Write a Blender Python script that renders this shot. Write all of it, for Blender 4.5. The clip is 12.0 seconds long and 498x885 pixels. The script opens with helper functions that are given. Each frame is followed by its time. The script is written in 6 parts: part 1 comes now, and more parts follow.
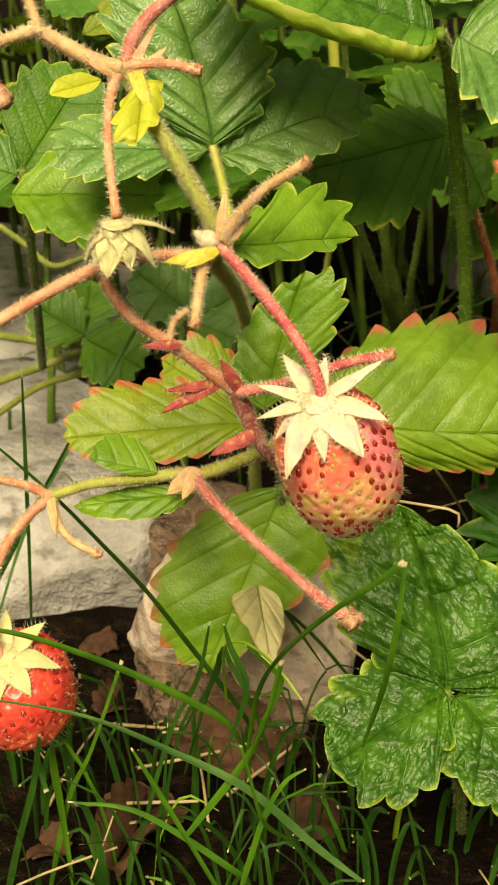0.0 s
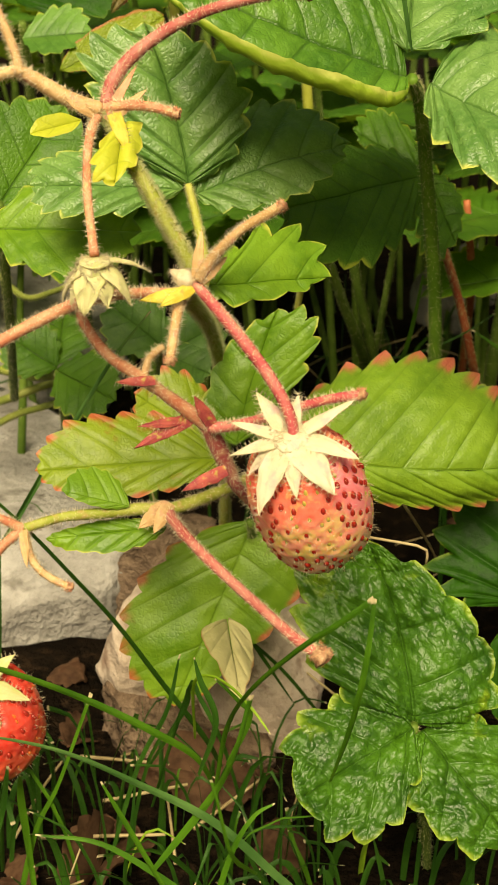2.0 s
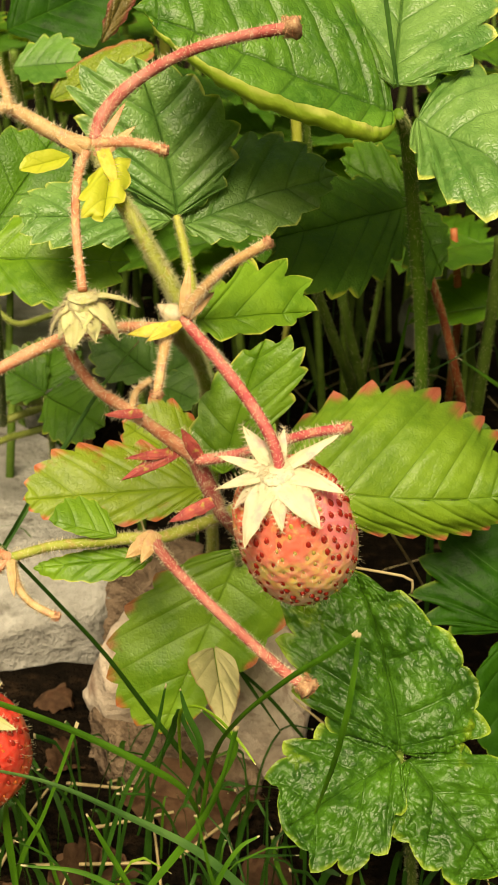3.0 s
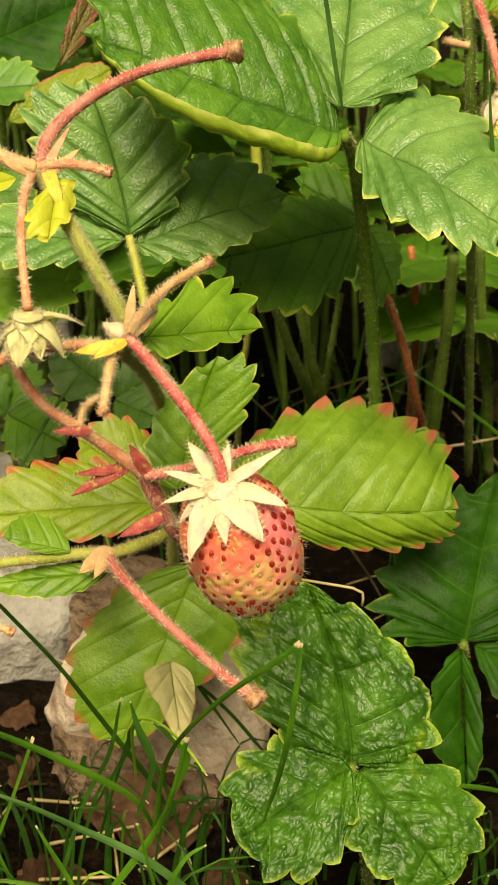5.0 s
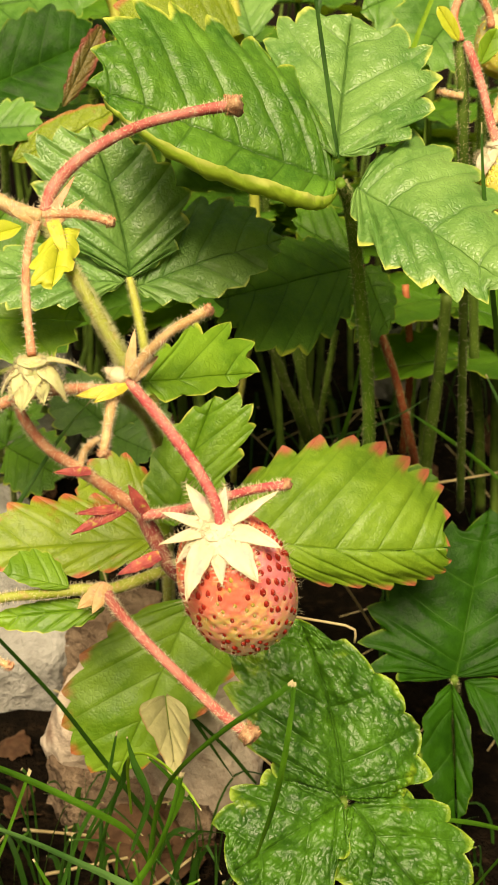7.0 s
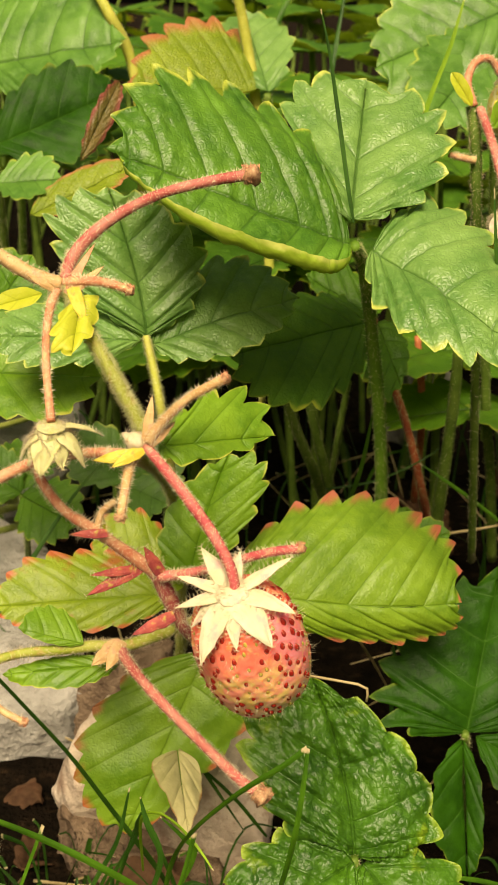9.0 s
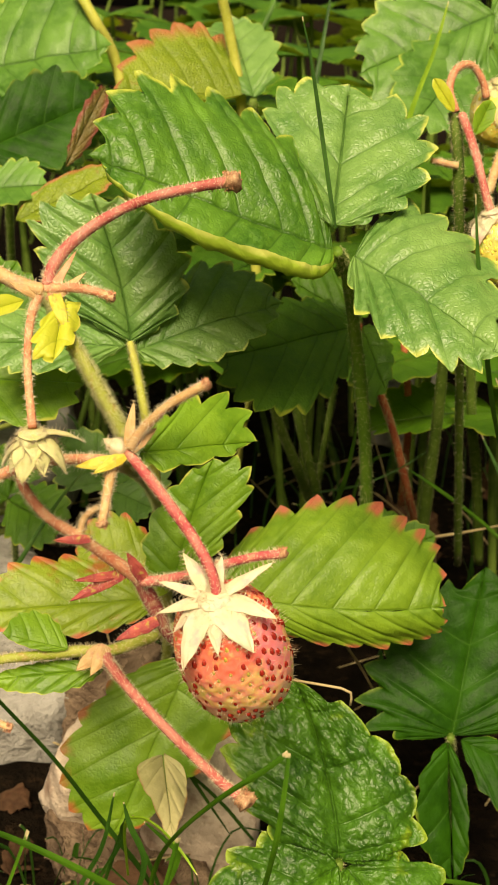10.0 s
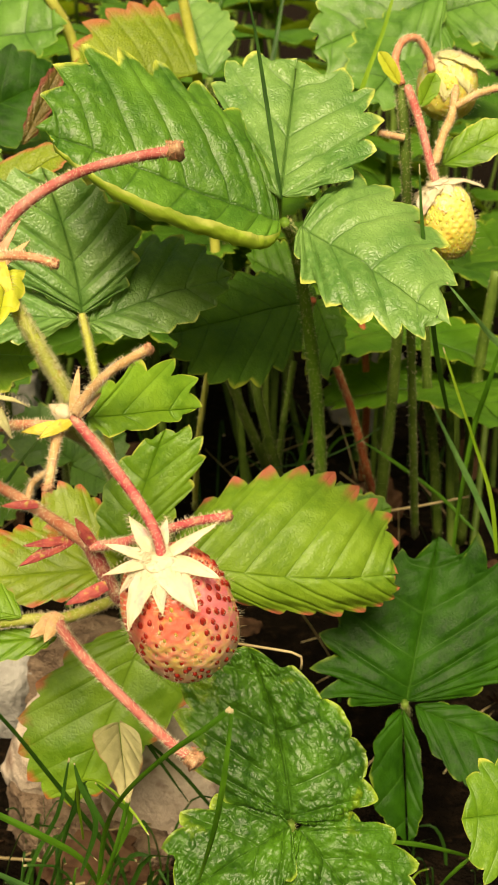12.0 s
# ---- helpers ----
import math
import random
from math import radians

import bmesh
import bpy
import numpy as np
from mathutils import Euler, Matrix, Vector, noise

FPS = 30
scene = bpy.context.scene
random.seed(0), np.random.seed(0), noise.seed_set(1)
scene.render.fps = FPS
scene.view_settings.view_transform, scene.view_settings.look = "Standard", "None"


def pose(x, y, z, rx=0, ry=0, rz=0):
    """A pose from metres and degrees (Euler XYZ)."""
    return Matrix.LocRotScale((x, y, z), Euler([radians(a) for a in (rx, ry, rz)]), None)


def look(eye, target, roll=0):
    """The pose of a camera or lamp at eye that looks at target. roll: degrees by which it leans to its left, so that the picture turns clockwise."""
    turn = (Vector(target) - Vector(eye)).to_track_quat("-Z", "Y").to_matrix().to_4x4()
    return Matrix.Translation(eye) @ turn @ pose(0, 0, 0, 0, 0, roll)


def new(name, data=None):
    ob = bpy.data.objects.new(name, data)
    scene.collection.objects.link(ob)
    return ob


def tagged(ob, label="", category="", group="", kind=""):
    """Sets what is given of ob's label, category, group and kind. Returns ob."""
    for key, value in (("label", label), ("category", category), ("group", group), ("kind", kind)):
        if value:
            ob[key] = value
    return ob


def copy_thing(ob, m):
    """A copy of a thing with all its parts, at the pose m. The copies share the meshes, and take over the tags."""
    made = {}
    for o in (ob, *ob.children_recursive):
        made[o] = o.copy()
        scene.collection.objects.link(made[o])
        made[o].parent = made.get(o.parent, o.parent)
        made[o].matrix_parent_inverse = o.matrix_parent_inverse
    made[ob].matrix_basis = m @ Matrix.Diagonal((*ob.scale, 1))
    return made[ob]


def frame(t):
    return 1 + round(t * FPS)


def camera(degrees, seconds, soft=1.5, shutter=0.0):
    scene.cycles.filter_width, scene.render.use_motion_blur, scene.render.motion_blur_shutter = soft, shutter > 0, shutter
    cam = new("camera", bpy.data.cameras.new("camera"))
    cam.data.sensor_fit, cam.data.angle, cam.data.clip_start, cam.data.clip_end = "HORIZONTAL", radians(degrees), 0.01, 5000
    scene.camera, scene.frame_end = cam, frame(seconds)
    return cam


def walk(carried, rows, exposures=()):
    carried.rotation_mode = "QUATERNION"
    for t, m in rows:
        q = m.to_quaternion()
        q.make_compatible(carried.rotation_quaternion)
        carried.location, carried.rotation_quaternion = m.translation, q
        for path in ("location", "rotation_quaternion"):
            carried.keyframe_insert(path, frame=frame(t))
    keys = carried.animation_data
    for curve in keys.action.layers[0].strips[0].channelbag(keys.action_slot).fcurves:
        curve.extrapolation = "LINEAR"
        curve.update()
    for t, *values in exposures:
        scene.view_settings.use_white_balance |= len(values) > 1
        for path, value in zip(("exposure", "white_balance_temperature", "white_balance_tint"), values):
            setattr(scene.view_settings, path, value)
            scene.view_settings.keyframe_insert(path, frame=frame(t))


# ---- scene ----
cam = camera(22.69, 12.0)
cam.data.dof.use_dof, cam.data.dof.focus_distance, cam.data.dof.aperture_fstop = True, 0.265, 85.0
PATH = [
    (0.0, pose(0.0000, -0.0000, 0.2500, 65.000, -0.000, -0.000)),
    (0.5, pose(-0.0003, -0.0012, 0.2539, 65.460, -0.851, -0.692)),
    (1.0, pose(-0.0013, -0.0026, 0.2533, 66.011, -1.147, -1.394)),
    (1.5, pose(-0.0017, -0.0019, 0.2530, 66.034, -1.330, -1.405)),
    (2.0, pose(-0.0011, -0.0023, 0.2526, 66.362, -1.254, -1.081)),
    (2.5, pose(-0.0017, -0.0027, 0.2556, 66.932, -1.616, -1.295)),
    (4.3, pose(0.0045, -0.0046, 0.2568, 67.617, -1.411, -1.946)),
    (4.5, pose(0.0037, -0.0053, 0.2571, 67.862, -1.689, -2.160)),
    (5.0, pose(0.0062, -0.0076, 0.2575, 68.058, -1.501, -2.506)),
    (5.5, pose(0.0101, -0.0093, 0.2556, 68.141, -1.009, -2.786)),
    (6.0, pose(0.0098, -0.0097, 0.2566, 68.141, -1.176, -2.945)),
    (6.5, pose(0.0041, -0.0102, 0.2619, 68.537, -2.139, -2.483)),
    (7.0, pose(0.0055, -0.0125, 0.2635, 69.180, -2.050, -2.542)),
    (7.2, pose(0.0050, -0.0104, 0.2628, 69.277, -2.034, -1.966)),
    (8.8, pose(0.0053, -0.0132, 0.2713, 70.069, -2.079, -1.748)),
    (9.0, pose(0.0040, -0.0131, 0.2713, 70.571, -2.302, -1.975)),
    (9.5, pose(0.0034, -0.0131, 0.2727, 70.536, -2.475, -2.113)),
    (10.0, pose(0.0064, -0.0140, 0.2724, 70.700, -2.235, -2.330)),
    (10.5, pose(0.0061, -0.0134, 0.2679, 70.440, -1.899, -2.012)),
    (11.0, pose(0.0053, -0.0157, 0.2724, 70.909, -2.314, -2.331)),
    (11.5, pose(0.0104, -0.0179, 0.2698, 70.336, -2.022, -2.844)),
    (12.0, pose(0.0136, -0.0203, 0.2688, 70.309, -2.056, -3.448)),
]
walk(cam, PATH, [(0.0, 0.67, 9500, 4), (5.0, 0.68, 9500, 3), (6.5, 0.87, 9500, 5), (9.0, 0.71, 9500, 8), (10.5, 0.70, 9500, 7), (12.0, 0.78, 9500, 6)])

# ---- world and light: bright overcast sky, soft sun high on the camera's side ----
SUN_UP, SUN_TURN = 50.0, 190.0
world = bpy.data.worlds.new("sky")
scene.world = world
world.use_nodes = True
sky = world.node_tree.nodes.new("ShaderNodeTexSky")
sky.sky_type = "NISHITA"
sky.sun_disc = False
sky.sun_elevation, sky.sun_rotation = radians(SUN_UP), radians(SUN_TURN)
sky.air_density, sky.dust_density = 1.0, 8.0
back = world.node_tree.nodes["Background"]
world.node_tree.links.new(sky.outputs["Color"], back.inputs["Color"])
back.inputs["Strength"].default_value = 0.04
sun_data = bpy.data.lights.new("sun", "SUN")
sun_data.energy, sun_data.angle, sun_data.color = 4.4, radians(32), (1.0, 0.94, 0.84)
sun = new("sun", sun_data)
sun.matrix_world = look((math.sin(radians(SUN_TURN)) * math.cos(radians(SUN_UP)) * 5, math.cos(radians(SUN_TURN)) * math.cos(radians(SUN_UP)) * 5, math.sin(radians(SUN_UP)) * 5), (0, 0, 0))


# ---- materials ----
class Nodes:
    """Short hand for building a node material."""

    def __init__(self, name):
        self.mat = bpy.data.materials.new(name)
        self.mat.use_nodes = True
        self.tree = self.mat.node_tree
        self.tree.nodes.clear()
        self.out = self.tree.nodes.new("ShaderNodeOutputMaterial")

    def node(self, kind, **sets):
        n = self.tree.nodes.new("ShaderNode" + kind)
        for key, value in sets.items():
            setattr(n, key, value)
        return n

    def put(self, socket, value):
        if isinstance(value, bpy.types.NodeSocket):
            self.tree.links.new(value, socket)
        else:
            socket.default_value = value

    def math(self, op, a, b=0.0, c=0.0, clamp=False):
        n = self.node("Math", operation=op, use_clamp=clamp)
        for i, v in enumerate((a, b, c)):
            self.put(n.inputs[i], v)
        return n.outputs[0]

    def step(self, x, low, high, to0=0.0, to1=1.0):
        n = self.node("MapRange", interpolation_type="SMOOTHSTEP")
        for i, v in enumerate((x, low, high, to0, to1)):
            self.put(n.inputs[i], v)
        return n.outputs[0]

    def noise(self, vec, scale, detail=3.0, rough=0.55):
        n = self.node("TexNoise")
        self.put(n.inputs["Vector"], vec)
        n.inputs["Scale"].default_value = scale
        n.inputs["Detail"].default_value = detail
        n.inputs["Roughness"].default_value = rough
        return n.outputs["Fac"]

    def mix(self, fac, a, b, blend="MIX"):
        n = self.node("Mix", data_type="RGBA", blend_type=blend)
        self.put(n.inputs[0], fac)
        for i, v in ((6, a), (7, b)):
            self.put(n.inputs[i], v if isinstance(v, bpy.types.NodeSocket) else (*v[:3], 1.0))
        return n.outputs[2]

    def bump(self, height, strength, distance):
        n = self.node("Bump")
        n.inputs["Strength"].default_value = strength
        n.inputs["Distance"].default_value = distance
        self.put(n.inputs["Height"], height)
        return n.outputs[0]

    def principled(self, color, rough=0.5, normal=None, **more):
        n = self.node("BsdfPrincipled")
        self.put(n.inputs["Base Color"], color if isinstance(color, bpy.types.NodeSocket) else (*color[:3], 1.0))
        self.put(n.inputs["Roughness"], rough)
        if normal is not None:
            self.put(n.inputs["Normal"], normal)
        for key, value in more.items():
            self.put(n.inputs[key.replace("_", " ")], value)
        return n.outputs[0]

    def finish(self, shader):
        self.tree.links.new(shader, self.out.inputs["Surface"])
        return self.mat


def leaf_material(name, dark, light, vein, edge, edge_from=0.93, edge_full=1.02, blotch=None, blotch_at=0.62, rough=0.46, gloss=0.38, wrinkle=0.45, clear=0.28, net_scale=760.0, tips=False, net=1.0):
    """A strawberry leaf: sunken veins, quilted tissue, a margin of its own colour, light that shines through."""
    k = Nodes(name)
    uv = k.node("UVMap", uv_map="vein").outputs[0]
    sep = k.node("SeparateXYZ")
    k.put(sep.inputs[0], uv)
    u, q = sep.outputs[0], sep.outputs[1]
    co = k.node("TexCoord").outputs["Object"]
    big, fine = k.noise(co, 60.0, 3.0), k.noise(co, 420.0, 4.0, 0.6)
    tissue = k.mix(k.step(big, 0.3, 0.7), dark, light)
    tissue = k.mix(k.math("MULTIPLY", k.step(k.noise(co, 190.0, 3.0, 0.6), 0.5, 0.72), 0.5), tissue, dark)
    tissue = k.mix(k.math("MULTIPLY", k.step(fine, 0.4, 0.72), 0.5), tissue, light)
    away = k.math("ABSOLUTE", k.math("SUBTRACT", k.math("FRACT", u), 0.5))
    side = k.step(away, 0.012, 0.045, 1.0, 0.0)
    rib = k.step(q, 0.008, 0.026, 1.0, 0.0)
    veins = k.math("MAXIMUM", k.math("MULTIPLY", side, k.step(q, 0.1, 0.95, 0.9, 0.35)), rib)
    mesh = k.node("TexVoronoi", feature="DISTANCE_TO_EDGE")
    warp = k.node("TexNoise")
    k.put(warp.inputs["Vector"], co)
    warp.inputs["Scale"].default_value = 350.0
    bent = k.node("VectorMath", operation="MULTIPLY_ADD")
    k.put(bent.inputs[0], warp.outputs["Color"])
    bent.inputs[1].default_value = (0.0007, 0.0007, 0.0007)
    k.put(bent.inputs[2], co)
    k.put(mesh.inputs["Vector"], bent.outputs[0])
    mesh.inputs["Scale"].default_value = net_scale
    cells = k.step(mesh.outputs["Distance"], 0.0, 0.3)
    color = k.mix(k.math("MULTIPLY", veins, 0.6), tissue, vein)
    color = k.mix(k.math("MULTIPLY", k.math("SUBTRACT", 1.0, cells), 0.22 * net), color, vein)
    if blotch:
        spot = k.step(k.math("ADD", k.noise(co, 95.0, 4.0, 0.6), k.math("MULTIPLY", q, 0.12)), blotch_at, blotch_at + 0.14)
        color = k.mix(spot, color, blotch)
    rim = k.step(k.math("ADD", q, k.math("MULTIPLY", k.math("SUBTRACT", k.noise(co, 130.0, 3.0), 0.5), 0.22)), edge_from, edge_full)
    if tips:
        rim = k.math("MULTIPLY", rim, k.step(away, 0.12, 0.36, 1.0, 0.0))
    color = k.mix(rim, color, edge)
    height = k.math("ADD", k.math("MULTIPLY", cells, 0.45 * net), k.math("MULTIPLY", veins, -0.8))
    height = k.math("ADD", height, k.math("MULTIPLY", fine, 0.35))
    normal = k.bump(height, wrinkle, 0.0010)
    shiny = k.math("ADD", rough, k.math("MULTIPLY", k.math("SUBTRACT", fine, 0.5), 0.35))
    skin = k.principled(color, shiny, normal, Specular_IOR_Level=gloss)
    shine = k.node("BsdfTranslucent")
    k.put(shine.inputs["Color"], k.mix(0.4, color, (0.32, 0.44, 0.025), "MIX"))
    k.put(shine.inputs["Normal"], normal)
    both = k.node("MixShader")
    both.inputs[0].default_value = clear
    k.tree.links.new(skin, both.inputs[1])
    k.tree.links.new(shine.outputs[0], both.inputs[2])
    return k.finish(both.outputs[0])


def plain_material(name, a, b, scale, rough=0.55, c=None, clear=0.0, relief=0.3, relief_scale=None, distance=0.0004, gloss=0.25, detail=4.0):
    """Two or three colours mingled by noise, with fine relief."""
    k = Nodes(name)
    co = k.node("TexCoord").outputs["Object"]
    n1, n2 = k.noise(co, scale, detail, 0.6), k.noise(co, relief_scale or scale * 7, 4.0, 0.65)
    color = k.mix(k.step(n1, 0.34, 0.66), a, b)
    if c:
        color = k.mix(k.step(k.noise(co, scale * 2.3, 3.0), 0.52, 0.7), color, c)
    color = k.mix(k.math("MULTIPLY", k.step(n2, 0.3, 0.8), 0.35), color, b)
    normal = k.bump(n2, relief, distance)
    skin = k.principled(color, rough, normal, Specular_IOR_Level=gloss)
    if not clear:
        return k.finish(skin)
    shine = k.node("BsdfTranslucent")
    k.put(shine.inputs["Color"], color)
    both = k.node("MixShader")
    both.inputs[0].default_value = clear
    k.tree.links.new(skin, both.inputs[1])
    k.tree.links.new(shine.outputs[0], both.inputs[2])
    return k.finish(both.outputs[0])


M_FRONT = leaf_material("leaf_front", (0.035, 0.12, 0.012), (0.11, 0.26, 0.03), (0.018, 0.07, 0.007), (0.42, 0.47, 0.08), edge_from=0.955, gloss=0.4, rough=0.42, wrinkle=0.3, net=0.5)
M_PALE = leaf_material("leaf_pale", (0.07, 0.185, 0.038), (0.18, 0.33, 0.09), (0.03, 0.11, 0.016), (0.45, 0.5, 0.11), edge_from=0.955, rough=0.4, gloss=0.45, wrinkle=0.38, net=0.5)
M_BACK = leaf_material("leaf_back", (0.045, 0.14, 0.018), (0.12, 0.27, 0.048), (0.016, 0.065, 0.006), (0.34, 0.42, 0.07), edge_from=0.95, wrinkle=0.28, gloss=0.4, rough=0.44, net=0.4)
# darker leaf green; part of the lower leaves' shade is in this colour
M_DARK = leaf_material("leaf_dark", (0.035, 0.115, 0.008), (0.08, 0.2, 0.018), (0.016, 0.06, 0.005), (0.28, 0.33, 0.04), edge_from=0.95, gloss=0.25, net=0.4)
# leaf green darkened so the colour itself carries the shade
M_SHADE_GREEN = leaf_material("leaf_shade_green", (0.005, 0.03, 0.002), (0.017, 0.072, 0.005), (0.026, 0.08, 0.01), (0.1, 0.15, 0.02), edge_from=0.96, clear=0.1, gloss=0.07, rough=0.45, wrinkle=0.3, net=0.3)
M_MID = leaf_material("leaf_mid", (0.026, 0.095, 0.008), (0.07, 0.18, 0.02), (0.016, 0.055, 0.006), (0.24, 0.32, 0.045), edge_from=0.95, wrinkle=0.35, gloss=0.2)
M_RED = leaf_material("leaf_red_teeth", (0.085, 0.18, 0.013), (0.175, 0.3, 0.028), (0.075, 0.165, 0.012), (0.36, 0.09, 0.055), edge_from=0.86, edge_full=1.0, tips=True, wrinkle=0.35, gloss=0.4, net=0.3)
M_OLD = leaf_material("leaf_turning", (0.12, 0.2, 0.012), (0.23, 0.32, 0.028), (0.12, 0.2, 0.014), (0.42, 0.1, 0.04), edge_from=0.84, edge_full=0.98, tips=True, blotch=(0.32, 0.11, 0.03), blotch_at=0.62, wrinkle=0.3, net=0.35)
M_LOW = leaf_material("leaf_low", (0.08, 0.19, 0.012), (0.17, 0.31, 0.03), (0.09, 0.19, 0.014), (0.36, 0.1, 0.04), edge_from=0.9, edge_full=1.0, tips=True, blotch=(0.26, 0.18, 0.05), blotch_at=0.76, wrinkle=0.3, net=0.35)
M_BUMP = leaf_material("leaf_crinkled", (0.011, 0.054, 0.004), (0.055, 0.165, 0.012), (0.03, 0.1, 0.008), (0.3, 0.4, 0.05), edge_from=0.92, edge_full=1.06, blotch=(0.13, 0.23, 0.018), blotch_at=0.66, rough=0.44, gloss=0.42, wrinkle=0.4, clear=0.15, net_scale=700.0, net=0.5)
M_LIME = leaf_material("leaf_lime", (0.075, 0.185, 0.012), (0.165, 0.315, 0.026), (0.055, 0.15, 0.01), (0.44, 0.46, 0.08), edge_from=0.95, wrinkle=0.32, net=0.3)
M_YOUNG = leaf_material("leaf_yellow", (0.42, 0.5, 0.04), (0.6, 0.62, 0.08), (0.36, 0.42, 0.05), (0.6, 0.52, 0.12), clear=0.4, wrinkle=0.25, net=0.3)
M_UNDER = leaf_material("leaf_underside", (0.3, 0.29, 0.13), (0.46, 0.42, 0.22), (0.2, 0.2, 0.07), (0.26, 0.11, 0.04), edge_from=0.93, edge_full=1.04, wrinkle=0.3, net=0.3)
M_ROLL = leaf_material("leaf_rolled_edge", (0.2, 0.32, 0.03), (0.3, 0.42, 0.05), (0.2, 0.32, 0.04), (0.5, 0.54, 0.14), wrinkle=0.2, net=0.2)
M_STEM_GREEN = plain_material("stem_green", (0.22, 0.27, 0.035), (0.36, 0.38, 0.09), 160.0, c=(0.36, 0.26, 0.09), clear=0.12)
M_STEM_RED = plain_material("stem_red", (0.48, 0.15, 0.085), (0.64, 0.34, 0.21), 190.0, c=(0.6, 0.38, 0.19), clear=0.15)
M_STEM_PINK = plain_material("stem_pink", (0.35, 0.06, 0.06), (0.5, 0.19, 0.155), 190.0, clear=0.15)
M_STEM_OCHRE = plain_material("stem_ochre", (0.44, 0.26, 0.11), (0.6, 0.41, 0.22), 170.0, c=(0.54, 0.27, 0.18), clear=0.15)
M_STEM_CRIMSON = plain_material("stem_crimson", (0.36, 0.045, 0.06), (0.52, 0.16, 0.14), 190.0, c=(0.52, 0.25, 0.17), clear=0.12)
M_PETIOLE = plain_material("petiole_green", (0.05, 0.1, 0.012), (0.11, 0.18, 0.03), 90.0, clear=0.12)
M_PETIOLE_RED = plain_material("petiole_red", (0.26, 0.05, 0.025), (0.38, 0.12, 0.05), 90.0, clear=0.08)
M_PETIOLE_YELLOW = plain_material("petiole_yellow", (0.3, 0.33, 0.05), (0.45, 0.45, 0.1), 90.0, clear=0.1)
M_PETIOLE_OLIVE = plain_material("petiole_olive", (0.11, 0.15, 0.025), (0.22, 0.25, 0.06), 90.0, clear=0.1)
M_PETIOLE_FRESH = plain_material("petiole_fresh", (0.065, 0.15, 0.014), (0.13, 0.25, 0.03), 90.0, clear=0.12)
M_HAIR = plain_material("hair_pale", (0.75, 0.62, 0.4), (0.88, 0.8, 0.62), 400.0, rough=0.5, clear=0.4)
M_HAIR_GREEN = plain_material("hair_green", (0.45, 0.48, 0.2), (0.66, 0.66, 0.38), 400.0, rough=0.5, clear=0.35)
M_DRY = plain_material("dry_brown", (0.2, 0.09, 0.05), (0.42, 0.26, 0.15), 700.0, c=(0.5, 0.36, 0.22))
M_SEPAL = plain_material("sepal_cream", (0.62, 0.56, 0.37), (0.76, 0.72, 0.56), 90.0, c=(0.68, 0.46, 0.42), clear=0.35, relief=0.5, gloss=0.1, rough=0.75, detail=3.0)
M_SEPAL_GREEN = plain_material("sepal_green", (0.6, 0.58, 0.26), (0.72, 0.7, 0.42), 70.0, c=(0.54, 0.57, 0.22), clear=0.4, relief=0.4)
M_BRACT_RED = plain_material("bract_red", (0.25, 0.035, 0.05), (0.45, 0.1, 0.08), 260.0, c=(0.4, 0.34, 0.08), clear=0.25)
M_ACHENE = plain_material("achene_red", (0.2, 0.01, 0.009), (0.38, 0.035, 0.02), 300.0, rough=0.2, relief=0.1, gloss=0.5)
M_ACHENE_OLIVE = plain_material("achene_olive", (0.32, 0.24, 0.05), (0.42, 0.34, 0.08), 300.0, rough=0.35, relief=0.1)
M_ACHENE_GREEN = plain_material("achene_green", (0.6, 0.5, 0.07), (0.7, 0.62, 0.14), 300.0, rough=0.4, relief=0.1)
def grass_material(name, dark, light, dry=(0.5, 0.42, 0.25)):
    """A grass blade: fine ribs along it, a dry cut tip, light through it."""
    k = Nodes(name)
    sep = k.node("SeparateXYZ")
    k.put(sep.inputs[0], k.node("UVMap", uv_map="blade").outputs[0])
    side, along = sep.outputs[0], sep.outputs[1]
    co = k.node("TexCoord").outputs["Object"]
    color = k.mix(k.step(k.noise(co, 70.0, 3.0), 0.3, 0.7), dark, light)
    ribs = k.math("SINE", k.math("MULTIPLY", side, 44.0))
    color = k.mix(k.math("MULTIPLY", k.step(ribs, -0.2, 1.0), 0.3), color, light)
    end = k.step(k.math("ADD", along, k.math("MULTIPLY", k.math("SUBTRACT", k.noise(co, 600.0, 2.0), 0.5), 0.06)), 0.965, 0.985)
    color = k.mix(end, color, dry)
    skin = k.principled(color, 0.42, k.bump(ribs, 0.3, 0.0002), Specular_IOR_Level=0.25)
    shine = k.node("BsdfTranslucent")
    k.put(shine.inputs["Color"], k.mix(0.4, color, (0.3, 0.5, 0.03)))
    both = k.node("MixShader")
    both.inputs[0].default_value = 0.14
    k.tree.links.new(skin, both.inputs[1])
    k.tree.links.new(shine.outputs[0], both.inputs[2])
    return k.finish(both.outputs[0])


M_GRASS = grass_material("grass_green", (0.022, 0.085, 0.006), (0.062, 0.175, 0.014))
M_ACHENE_GOLD = plain_material("achene_gold", (0.45, 0.07, 0.02), (0.6, 0.22, 0.05), 300.0, rough=0.35, relief=0.1)
# darker copy of the grass green that stands in for shaded blades
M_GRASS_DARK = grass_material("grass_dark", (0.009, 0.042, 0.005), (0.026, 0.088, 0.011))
M_GRASS_BLUE = grass_material("grass_blue_green", (0.035, 0.11, 0.025), (0.1, 0.22, 0.06))
M_GRASS_LIME = grass_material("grass_lime", (0.12, 0.25, 0.015), (0.22, 0.36, 0.035))
M_STRAW = plain_material("straw", (0.26, 0.19, 0.09), (0.45, 0.36, 0.2), 80.0, rough=0.7, clear=0.1)
